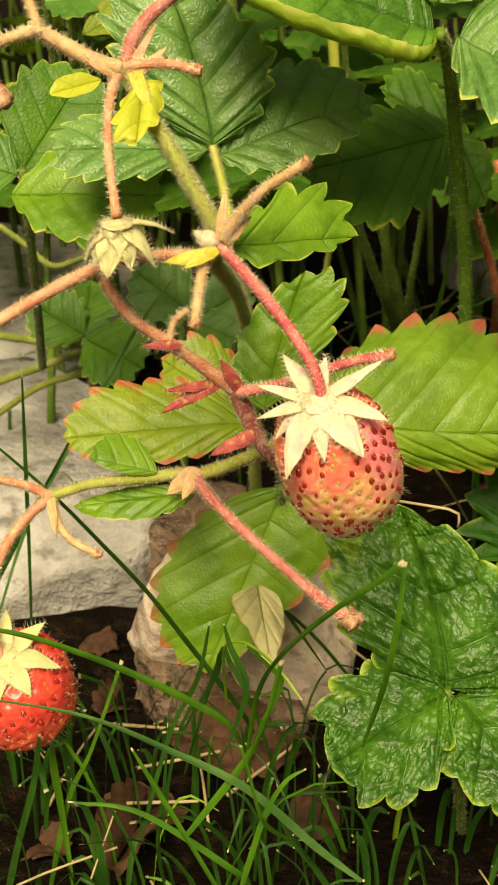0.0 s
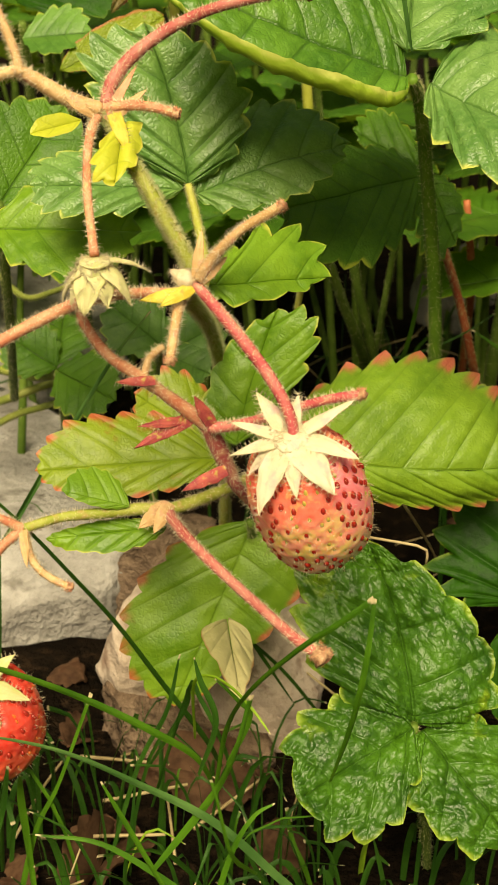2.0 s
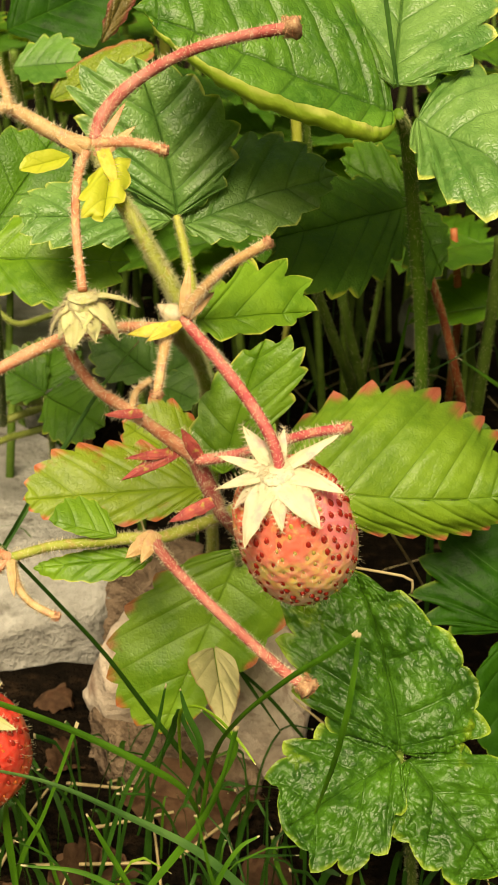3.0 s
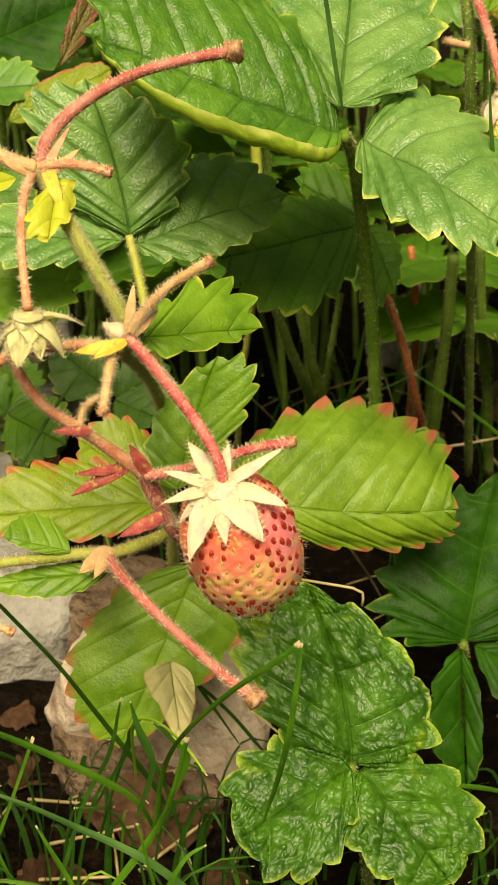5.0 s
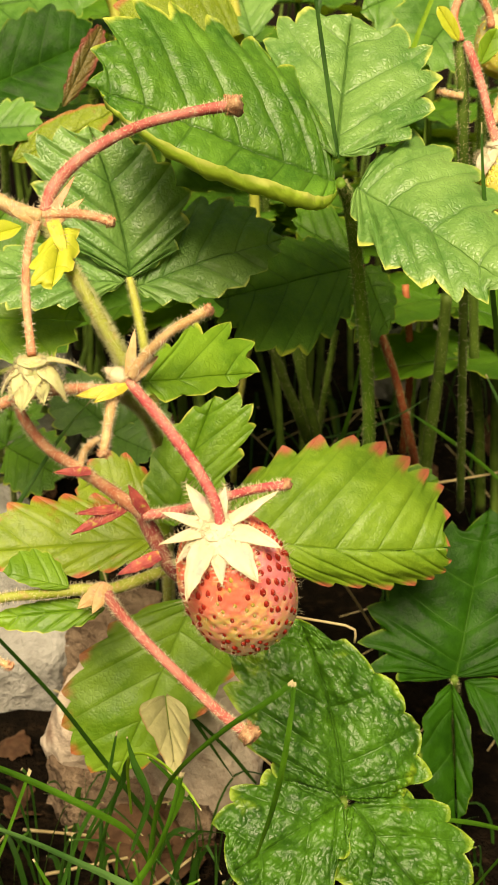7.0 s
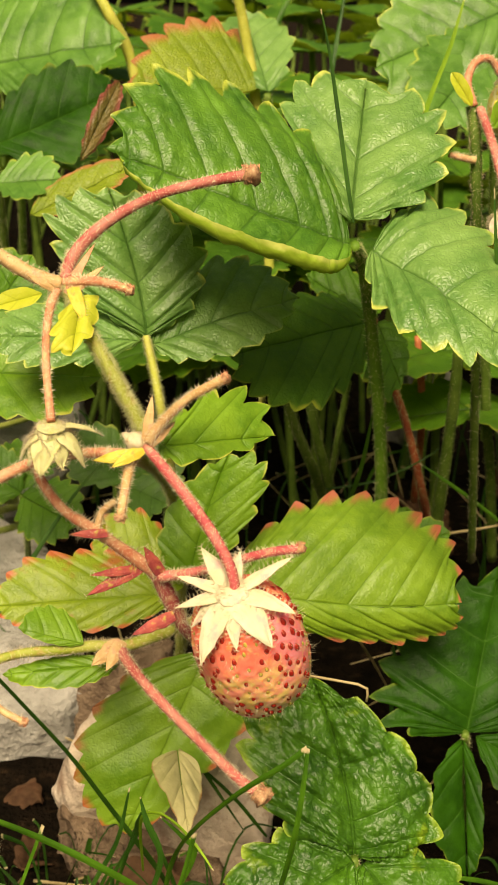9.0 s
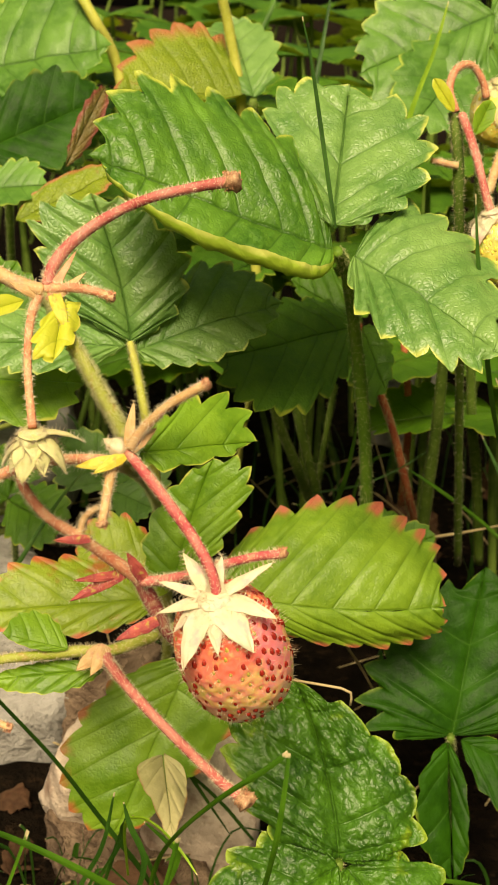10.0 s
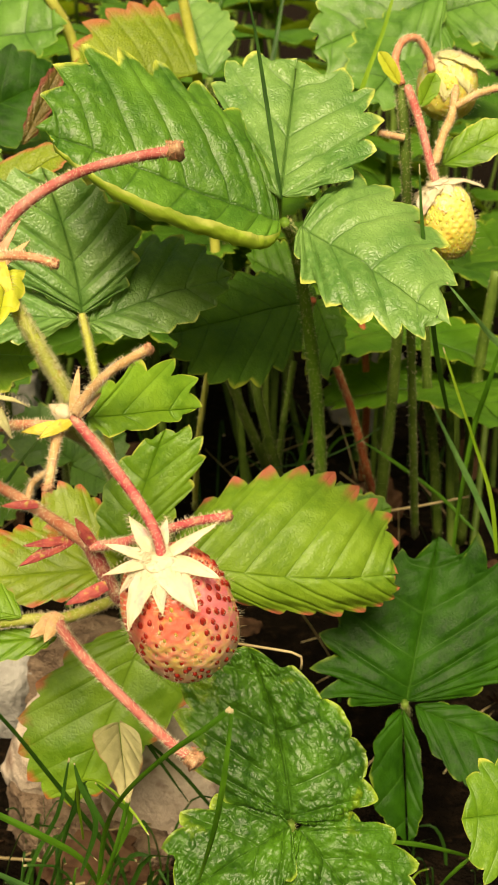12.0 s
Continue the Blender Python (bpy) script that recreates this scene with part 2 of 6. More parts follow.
M_STONE_WHITE = plain_material("stone_white", (0.2, 0.19, 0.175), (0.36, 0.35, 0.33), 40.0, rough=0.9, c=(0.13, 0.12, 0.105), relief=0.9, relief_scale=240.0, distance=0.003, gloss=0.1, detail=8.0)
M_STONE_TAN = plain_material("stone_tan", (0.42, 0.33, 0.26), (0.6, 0.5, 0.41), 45.0, rough=0.9, c=(0.3, 0.2, 0.15), relief=1.0, relief_scale=190.0, distance=0.002, gloss=0.1, detail=8.0)
# dark soil taken to near black: the plants' shade is in its colour
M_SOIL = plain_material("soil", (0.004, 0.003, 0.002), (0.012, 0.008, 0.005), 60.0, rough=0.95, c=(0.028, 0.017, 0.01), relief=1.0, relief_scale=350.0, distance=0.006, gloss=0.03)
M_LITTER = plain_material("dead_leaf", (0.035, 0.018, 0.011), (0.11, 0.06, 0.035), 90.0, rough=0.85, c=(0.055, 0.025, 0.015), clear=0.08, relief=0.8, gloss=0.06)

M_YOUNG_PLAIN = plain_material("bract_yellow", (0.5, 0.42, 0.05), (0.66, 0.58, 0.12), 250.0, c=(0.55, 0.3, 0.08), clear=0.3)
M_OLIVE = leaf_material("leaf_olive", (0.12, 0.19, 0.012), (0.21, 0.28, 0.025), (0.11, 0.17, 0.012), (0.36, 0.12, 0.05), edge_from=0.8, edge_full=1.0, blotch=(0.3, 0.13, 0.05), blotch_at=0.68)
M_REDDISH = leaf_material("leaf_reddish", (0.1, 0.09, 0.02), (0.16, 0.1, 0.03), (0.1, 0.07, 0.02), (0.24, 0.06, 0.05), edge_from=0.5, edge_full=1.0)
M_STONE_BROWN = plain_material("stone_brown", (0.12, 0.08, 0.055), (0.24, 0.17, 0.12), 60.0, rough=0.9, c=(0.045, 0.028, 0.02), relief=1.0, relief_scale=200.0, distance=0.004, gloss=0.08, detail=8.0)


def berry_material(name, zones, rough=0.26):
    """Berry flesh in the berry's own space: z runs from the tip (0) up to the calyx (1), x to its right, y to its back."""
    k = Nodes(name)
    co = k.node("TexCoord").outputs["Object"]
    uv = k.node("UVMap", uv_map="skin").outputs[0]
    sep = k.node("SeparateXYZ")
    k.put(sep.inputs[0], uv)
    around, height = sep.outputs[0], sep.outputs[1]
    wob = k.math("MULTIPLY", k.math("SUBTRACT", k.noise(co, 170.0, 4.0, 0.6), 0.5), 0.6)
    h = k.math("ADD", height, wob)
    color = zones(k, co, around, h)
    fine = k.noise(co, 900.0, 3.0)
    color = k.mix(k.math("MULTIPLY", fine, 0.12), color, (0.9, 0.75, 0.5))
    skin = k.principled(color, rough, k.bump(fine, 0.25, 0.0003), Subsurface_Weight=0.5, Subsurface_Scale=0.004, Specular_IOR_Level=0.45)
    return k.finish(skin)


def blush_zones(k, co, around, h):
    side = k.math("ADD", around, k.math("MULTIPLY", k.math("SUBTRACT", k.noise(co, 120.0, 3.0), 0.5), 0.16))
    # unripe lower end paler, lightened further to stand in for light from below
    color = k.mix(k.step(h, 0.12, 0.5), (0.84, 0.5, 0.36), (0.82, 0.27, 0.2))
    color = k.mix(k.step(h, 0.5, 0.85), color, (0.78, 0.11, 0.08))
    color = k.mix(k.step(h, 0.02, 0.2, 0.7, 0.0), color, (0.74, 0.58, 0.28))
    ripe = k.math("MULTIPLY", k.step(side, 0.8, 0.9), k.step(h, 0.35, 0.6))
    color = k.mix(k.math("MULTIPLY", ripe, 0.8), color, (0.86, 0.2, 0.26))
    band = k.step(k.math("ABSOLUTE", k.math("SUBTRACT", h, 0.45)), 0.06, 0.26, 1.0, 0.0)
    lime = k.math("MULTIPLY", k.step(k.math("ABSOLUTE", k.math("SUBTRACT", side, 0.73)), 0.08, 0.2, 1.0, 0.0), band)
    color = k.mix(k.math("MULTIPLY", lime, k.step(k.noise(co, 260.0, 3.0), 0.4, 0.6, 0.0, 0.8)), color, (0.76, 0.56, 0.15))
    return k.mix(k.step(k.noise(co, 330.0, 3.0), 0.52, 0.66, 0.0, 0.4), color, (0.8, 0.56, 0.2))


def red_zones(k, co, around, h):
    color = k.mix(k.step(h, 0.3, 0.7), (0.62, 0.07, 0.03), (0.62, 0.02, 0.02))
    return k.mix(k.step(h, 0.1, 0.34, 0.75, 0.0), color, (0.55, 0.36, 0.12))


def green_zones(k, co, around, h):
    return k.mix(k.step(h, 0.2, 0.8), (0.5, 0.42, 0.055), (0.62, 0.56, 0.13))


M_BERRY_BLUSH = berry_material("berry_half_ripe", blush_zones)
M_BERRY_RED = berry_material("berry_ripe", red_zones)
M_BERRY_GREEN = berry_material("berry_unripe", green_zones, 0.45)


# ---- building kit ----
def part(name, data, material, parent=None, label="", smooth=True):
    """Links a bmesh, or (verts, faces), as one mesh object."""
    mesh = bpy.data.meshes.new(name)
    if isinstance(data, bmesh.types.BMesh):
        data.to_mesh(mesh)
        data.free()
    else:
        mesh.from_pydata(data[0], [], data[1])
    if smooth:
        mesh.polygons.foreach_set("use_smooth", [True] * len(mesh.polygons))
    mesh.materials.append(material)
    ob = new(name, mesh)
    if parent:
        ob.parent = parent
    if label:
        tagged(ob, label)
    return ob


def thing(name, at, label, category, group="", kind=""):
    """An empty at a thing's base that carries its parts, which are given in the thing's own space."""
    ob = new(name)
    ob.empty_display_size = 0.01
    ob.location = at
    return tagged(ob, label, category, group, kind)


def spline(points, count):
    """A smooth curve through the points, evenly in their parameter."""
    p = np.array(points, float)
    p = np.vstack([2 * p[0] - p[1], p, 2 * p[-1] - p[-2]])
    out = []
    for t in np.linspace(0, len(p) - 3, count):
        i = min(int(t), len(p) - 4)
        f = t - i
        a, b, c, d = p[i : i + 4]
        out.append(0.5 * (2 * b + (c - a) * f + (2 * a - 5 * b + 4 * c - d) * f * f + (3 * b - a - 3 * c + d) * f**3))
    return np.array(out)


def frames(line):
    """Tangents and two carried normals along a line."""
    tan = np.gradient(line, axis=0)
    tan /= np.linalg.norm(tan, axis=1)[:, None] + 1e-12
    n = np.cross(tan[0], (0.3, 0.9, 0.2))
    n /= np.linalg.norm(n)
    first = []
    for t in tan:
        n = n - t * (n @ t)
        n /= np.linalg.norm(n)
        first.append(n.copy())
    first = np.array(first)
    return tan, first, np.cross(tan, first)


def tube(points, radii, count=0, around=10, lumps=0.06, seed=0):
    """A round stalk along a smooth curve; radii are spread along it, and it swells and wavers a little."""
    count = count or max(8, 7 * len(points))
    line = spline(points, count)
    rad = np.interp(np.linspace(0, 1, count), np.linspace(0, 1, len(radii)), radii)
    rng = np.random.default_rng(seed)
    rad = rad * (1 + lumps * np.interp(np.linspace(0, 1, count), np.linspace(0, 1, count // 2 + 2), rng.uniform(-1, 1, count // 2 + 2)))
    _, n, b = frames(line)
    ang = np.linspace(0, 2 * math.pi, around, endpoint=False)
    ring = n[:, None] * np.cos(ang)[None, :, None] + b[:, None] * np.sin(ang)[None, :, None]
    verts = (line[:, None] + ring * rad[:, None, None]).reshape(-1, 3)
    faces = [(i * around + j, i * around + (j + 1) % around, (i + 1) * around + (j + 1) % around, (i + 1) * around + j) for i in range(count - 1) for j in range(around)]
    faces += [tuple(range(around))[::-1], tuple((count - 1) * around + j for j in range(around))]
    return [tuple(v) for v in verts], faces


def hairs(points, radii, per_mm=9, length=0.0009, thick=0.00006, seed=1, lean=0.35):
    """Fine hairs standing off a stalk, all in one mesh."""
    rng = np.random.default_rng(seed)
    count = max(12, 10 * len(points))
    line = spline(points, count)
    rad = np.interp(np.linspace(0, 1, count), np.linspace(0, 1, len(radii)), radii)
    tan, n, b = frames(line)
    many = int(np.linalg.norm(np.diff(line, axis=0), axis=1).sum() * 1000 * per_mm)
    verts, faces = [], []
    for _ in range(many):
        i, f, a = rng.integers(0, count - 1), rng.random(), rng.uniform(0, 2 * math.pi)
        out = n[i] * math.cos(a) + b[i] * math.sin(a)
        root = line[i] * (1 - f) + line[i + 1] * f + out * rad[i] * 0.96
        way = out + tan[i] * rng.normal(0, lean) + np.cross(tan[i], out) * rng.normal(0, 0.25)
        tip = root + way * length * rng.uniform(0.5, 1.25)
        s, k = np.cross(out, tan[i]), len(verts)
        verts += [tuple(root + s * thick), tuple(root - s * 0.5 * thick + tan[i] * thick), tuple(root - s * 0.5 * thick - tan[i] * thick), tuple(tip)]
        faces += [(k, k + 1, k + 3), (k + 1, k + 2, k + 3), (k + 2, k, k + 3)]
    return verts, faces


def stalk(name, points, radii, material, parent, hair=M_HAIR, per_mm=8, length=0.0009, label="", seed=0):
    """A hairy stalk with its hairs as a part of its own."""
    ob = part(name, tube(points, radii, seed=seed), material, parent, label)
    if per_mm:
        fuzz = part("hairs", hairs(points, radii, per_mm * 2.6, length * 1.15, seed=seed + 5), hair, ob, "fine pale hairs")
        tagged(fuzz, kind="stuff")
    return ob


def blade_grid(base, mid, tip, left, right, teeth, tooth, shape, quilt, arch, wave, crinkle, seed, roll, across, steps):
    """A toothed leaflet on its midrib (base, mid, tip) that reaches left and right at its widest. Gives points, faces and (vein, rim) of each point."""
    rng = np.random.default_rng(seed)
    rows = teeth * steps + 1
    base, mid, tip, left, right = (np.array(p, float) for p in (base, mid, tip, left, right))
    length = np.linalg.norm(tip - base)
    quilt *= min(1.0, length / 0.04)
    a, b, slant = shape
    peak = 0.6
    s = np.linspace(0.0, 1.0, rows)
    edge_x = (1 - np.cos(math.pi * s**0.92)) / 2
    wide = a / (a + b)
    profile_y = edge_x**a * (1 - edge_x) ** b / (wide**a * (1 - wide) ** b)
    foot_x = edge_x**slant
    phase = (s - 1) * teeth + peak + teeth
    f = phase - np.floor(phase)
    point = np.where(f < peak, (np.clip(f, 0, 1) / peak) ** 0.7, np.clip((1 - f) / (1 - peak), 0, 1) ** 0.62)
    fade = np.clip((s - 0.1) / 0.16, 0, 1)
    gap = np.abs(f - peak)
    gap = np.minimum(gap, 1 - gap)
    swell = 1 - np.exp(-((gap / 0.11) ** 2))

    def rib(x):
        x = x[:, None]
        return base * (1 - x) * (1 - 2 * x) + mid * 4 * x * (1 - x) + tip * x * (2 * x - 1)

    pts, uv = [], []
    for sign, far in ((1, left), (-1, right)):
        along = rib(np.array([wide + 0.02]))[0] - rib(np.array([wide - 0.02]))[0]
        along /= np.linalg.norm(along)
        reach = far - rib(np.array([wide]))[0]
        half = np.linalg.norm(reach)
        reach /= half
        normal = np.cross(along, reach) * sign
        normal /= np.linalg.norm(normal)
        size = rng.uniform(0.7, 1.25, teeth + 2)
        size[-2:] = 1.0
        size = size[np.clip(np.floor(phase).astype(int), 0, teeth + 1)]
        uneven = 1 + 0.06 * np.interp(s, np.linspace(0, 1, 7), rng.uniform(-1, 1, 7))
        ex, ey = edge_x * length, profile_y * half * uneven
        tx, ty = np.gradient(ex), np.gradient(ey)
        norm = np.sqrt(tx**2 + ty**2) + 1e-12
        tx, ty = tx / norm, ty / norm
        turn = roll[0 if sign > 0 else 1]
        bite = tooth * half * size * fade * (point - 0.45) * (0.3 if turn else 1.0)
        bx, by = -ty * bite + tx * bite * 0.35, tx * bite + ty * bite * 0.35
        for q in np.linspace(0, 1, across) ** 0.85:
            lx = foot_x * length + (ex - foot_x * length) * q**1.08 + bx * q**6
            ly = np.maximum(ey * q + by * q**6, 0.0)
            lift = quilt * (swell - 0.7) * math.sin(math.pi * min(1, q * 0.9 + 0.05)) ** 0.7 - quilt * 0.9 * math.exp(-((q / 0.06) ** 2))
            lift = lift + arch * half * profile_y * math.sin(math.pi * min(q, 0.96))
            if turn and q > roll[2]:
                span = ey * (1 - roll[2])
                bend = turn * (q - roll[2]) / (1 - roll[2])
                ly = ey * roll[2] + span / turn * math.sin(bend)
                lift = lift + span / turn * (1 - math.cos(bend))
            lift = lift + wave * length * q**2 * np.sin(s * 9.0 + seed + (0 if sign > 0 else 2.0))
            rough = np.empty(rows)
            for i in range(rows):
                c = Vector((lx[i] * 70 + seed, sign * ly[i] * 70, seed * 1.7))
                rough[i] = 0.0010 * noise.noise(c) + 0.0005 * noise.noise(c * 3.1)
                if crinkle:
                    cell = Vector((lx[i] * 400, sign * ly[i] * 520, seed * 3.1))
                    cell += noise.noise_vector(cell * 0.6) * 0.7
                    d = noise.voronoi(cell)[0]
                    rough[i] += crinkle * (0.7 + 0.9 * noise.noise(c * 1.3)) * (min(1.0, (d[1] - d[0]) * 1.8) - 0.5 + 1.1 * noise.noise(c * 4.7))
            lift = lift + rough * min(1.0, length / 0.04)
            pts.append(rib(lx / length) + reach * ly[:, None] + normal * lift[:, None])
            uv.append(np.stack([phase - peak + 0.5 + (0 if sign > 0 else 40), np.full(rows, q)], 1))
    pts, uv = np.array(pts).reshape(-1, 3), np.array(uv).reshape(-1, 2)
    faces = []
    for side in range(2):
        for i in range(across - 1):
            for j in range(rows - 1):
                k = (side * across + i) * rows + j
                quad = (k, k + 1, k + rows + 1, k + rows)
                faces.append(quad if side == 0 else quad[::-1])
    return pts, faces, uv


def blade(base, mid, tip, left, right, material, parent, name="leaflet", teeth=7, tooth=0.2, shape=(0.7, 0.5, 2.8), quilt=0.0006, arch=0.05, wave=0.01, crinkle=0.0, seed=0, roll=(0.0, 0.0, 0.6), label="", steps=12, across=18, under=None):
    """A leaflet set by its base, the middle of its midrib, its tip and its widest reach to either side."""
    origin = np.array(parent.location) if parent else np.zeros(3)
    pts, faces, uv = blade_grid(base, mid, tip, left, right, teeth, tooth, shape, quilt, arch, wave, crinkle, seed, roll, across, steps)
    ob = part(name, ([tuple(p) for p in pts - origin], faces), material, parent, label)
    layer = ob.data.uv_layers.new(name="vein")
    loops = np.empty(len(ob.data.loops), int)
    ob.data.loops.foreach_get("vertex_index", loops)
    layer.data.foreach_set("uv", uv[loops].ravel())
    if under:
        # the rolled margin shows the paler underside
        ob.data.materials.append(under)
        rows = len(pts) // (2 * across)
        side = 0 if roll[0] else 1
        for n, face in enumerate(faces):
            if face[0] // rows // across == side and min(uv[k][1] for k in face) >= roll[2] + 0.1:
                ob.data.polygons[n].material_index = 1
    return ob


def leaflet(base, tip, up, width, material, parent, name="leaflet", teeth=7, tooth=0.2, shape=(0.7, 0.5, 2.6), quilt=0.0004, fold=0.12, curl=0.0, wave=0.015, crinkle=0.0, seed=0, roll=(0.0, 0.0, 0.6), label="", steps=8, across=12):
    """A straight leaflet from base to tip, its upper face towards up, width across in metres."""
    base, tip = Vector(base), Vector(tip)
    x = tip - base
    length = x.length
    x.normalize()
    z = Vector(up)
    z = (z - x * z.dot(x)).normalized()
    y = z.cross(x)
    wide = shape[0] / (shape[0] + shape[1])
    mid = (base + tip) / 2 + z * curl * length * 0.25
    lift = z * math.tan(fold) * width * 0.5
    spine = base.lerp(tip, wide) + z * curl * length * wide * (1 - wide)
    return blade(base, mid, tip, spine + y * width * 0.5 + lift, spine - y * width * 0.5 + lift, material, parent, name, teeth, tooth, shape, quilt, 0.05, wave, crinkle, seed, roll, label, steps, across)


def sub(points, at):
    """Points in the space of a thing that stands at the place given."""
    return [tuple(np.array(p) - np.array(at)) for p in points]


FACE = (0.0, -0.906, 0.423)  # towards the camera's side


# ---- ground ----
def ground_height(x, y):
    return 0.006 * noise.noise(Vector((x * 9, y * 9, 0.3))) + 0.003 * noise.noise(Vector((x * 40, y * 40, 2.0)))


def build_ground():
    side = 141
    t = np.linspace(-1, 1, side)
    spread = np.sign(t) * (np.abs(t) * 0.55 + np.abs(t) ** 9 * 80)
    verts = [(x, y + 0.45, ground_height(x, y + 0.45) if abs(x) < 1 and abs(y) < 1 else 0.0) for y in spread for x in spread]
    faces = [(j * side + i, j * side + i + 1, (j + 1) * side + i + 1, (j + 1) * side + i) for j in range(side - 1) for i in range(side - 1)]
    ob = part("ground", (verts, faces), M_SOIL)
    tagged(ob, "dark crumbly garden soil, shade put into its colour, strewn with dead leaves", "ground", kind="structure")


build_ground()


def stone(at, size, material, label, turn=0.0, tilt=0.0, seed=0, rough=0.16, facets=11):
    """An angular, weathered stone: a cut block worn by noise."""
    bm = bmesh.new()
    bmesh.ops.create_cube(bm, size=1.0)
    bmesh.ops.subdivide_edges(bm, edges=bm.edges[:], cuts=17, use_grid_fill=True)
    rng = random.Random(seed * 31 + 7)
    cuts = [(Vector((rng.gauss(0, 1), rng.gauss(0, 1), rng.gauss(0, 0.7))).normalized(), rng.uniform(0.4, 0.56)) for _ in range(facets)]
    for v in bm.verts:
        p = v.co.copy()
        for n, d in cuts:
            over = p.dot(n) - d
            if over > 0:
                p -= n * over
        c = p * 1.7 + Vector((seed * 7.3, seed * 1.9, 0))
        p += noise.noise_vector(c) * rough * 0.5 + noise.noise_vector(c * 3.7) * rough * 0.22 + noise.noise_vector(c * 11) * rough * 0.1
        v.co = Vector((p.x * size[0], p.y * size[1], p.z * size[2])) * 1.15
    ob = part("stone", bm, material)
    ob.matrix_world = pose(*at, tilt, tilt * 0.5, turn)
    return tagged(ob, label, "stone", "stones on the soil")


# ---- strawberry leaves ----
def leaf(at, label, petiole=None, radii=(0.0012, 0.0014), material=M_PETIOLE, per_mm=5, group="strawberry leaves", seed=0):
    """A strawberry leaf that carries its leaflets; its petiole runs from the junction to the soil."""
    ob = thing("strawberry_leaf", at, label, "leaf", group)
    if petiole:
        stalk("petiole", sub(petiole, at), radii, material, ob, M_HAIR_GREEN, per_mm, 0.0009, seed=seed)
    return ob


def mm(px, d):
    return px * d / 2198.0


# the broad front leaf with its near margin rolled up
at = (0.0436, 0.2999, 0.2152)
la = leaf(at, "broad bright green strawberry leaf with pale yellow serrated margins", [(0.0440, 0.3007, 0.2146), (0.0480, 0.3111, 0.2073), (0.0542, 0.3281, 0.1845), (0.0598, 0.3362, 0.1547), (0.0635, 0.3448, 0.1257), (0.0656, 0.3637, 0.0953)], (0.0014, 0.0019, 0.0021), M_PETIOLE_FRESH, seed=1)
blade((0.0427, 0.2999, 0.2155), (0.0132, 0.2950, 0.2261), (-0.0156, 0.2936, 0.2361), (0.0160, 0.2790, 0.2073), (0.0123, 0.3219, 0.2508), M_FRONT, la, teeth=9, tooth=0.2, shape=(0.42, 0.5, 2.0), roll=(2.6, 0.0, 0.54), under=M_ROLL, quilt=0.0008, arch=0.08, crinkle=0.0005, seed=11, across=26, steps=14)
blade((0.0427, 0.3015, 0.2204), (0.0459, 0.3217, 0.2345), (0.0491, 0.3400, 0.2509), (0.0265, 0.3342, 0.2445), (0.0693, 0.3210, 0.2378), M_PALE, la, shape=(0.7, 0.42, 4.0), teeth=7, tooth=0.24, quilt=0.0010, arch=0.06, crinkle=0.0004, seed=12, across=22)
blade((0.0486, 0.2991, 0.2140), (0.0638, 0.2829, 0.2077), (0.0792, 0.2686, 0.1983), (0.0740, 0.3084, 0.2213), (0.0557, 0.2734, 0.1994), M_PALE, la, shape=(0.42, 0.42, 3.6), teeth=7, tooth=0.26, quilt=0.0010, arch=0.08, crinkle=0.0004, seed=13, across=22)

# the leaf behind the flower stalks
at = (-0.0091, 0.3122, 0.1861)
lb = leaf(at, "mid green three-part strawberry leaf with dark veins", [(-0.0091, 0.3122, 0.1861), (-0.0069, 0.3076, 0.1785), (-0.0043, 0.3015, 0.1678), (-0.0015, 0.3151, 0.1448), (0.0004, 0.3412, 0.1062), (0.0029, 0.3740, 0.0582)], (0.0010, 0.0013, 0.0014), M_PETIOLE_YELLOW, seed=2)
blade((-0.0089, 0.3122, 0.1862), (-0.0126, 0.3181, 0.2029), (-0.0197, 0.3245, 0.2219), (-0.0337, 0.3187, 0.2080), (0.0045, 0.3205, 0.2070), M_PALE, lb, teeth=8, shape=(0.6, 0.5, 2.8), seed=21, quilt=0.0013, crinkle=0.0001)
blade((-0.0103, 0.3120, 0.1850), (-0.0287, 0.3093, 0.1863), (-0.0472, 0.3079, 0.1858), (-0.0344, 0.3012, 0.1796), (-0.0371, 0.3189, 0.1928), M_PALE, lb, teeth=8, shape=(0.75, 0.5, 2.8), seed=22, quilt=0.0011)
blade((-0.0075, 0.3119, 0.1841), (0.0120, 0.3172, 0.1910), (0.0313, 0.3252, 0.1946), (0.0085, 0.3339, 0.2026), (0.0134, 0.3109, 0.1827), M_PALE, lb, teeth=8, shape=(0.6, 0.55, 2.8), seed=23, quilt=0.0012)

# the shaded leaf below the front one
at = (0.0620, 0.3789, 0.1760)
lc = leaf(at, "dark green shaded strawberry leaf under another leaf", [(0.0620, 0.3789, 0.1760), (0.0690, 0.3987, 0.1585), (0.0827, 0.4174, 0.1276), (0.0931, 0.4246, 0.0957), (0.1077, 0.4599, 0.0532)], (0.0012, 0.0015, 0.0017), M_PETIOLE_RED, seed=3)
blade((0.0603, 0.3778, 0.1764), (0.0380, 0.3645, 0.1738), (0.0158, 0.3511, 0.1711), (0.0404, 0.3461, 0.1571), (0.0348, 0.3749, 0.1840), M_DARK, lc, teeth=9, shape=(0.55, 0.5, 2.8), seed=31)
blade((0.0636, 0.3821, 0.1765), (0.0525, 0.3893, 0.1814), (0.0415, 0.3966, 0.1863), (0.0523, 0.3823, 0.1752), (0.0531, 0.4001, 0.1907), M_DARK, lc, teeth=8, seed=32)
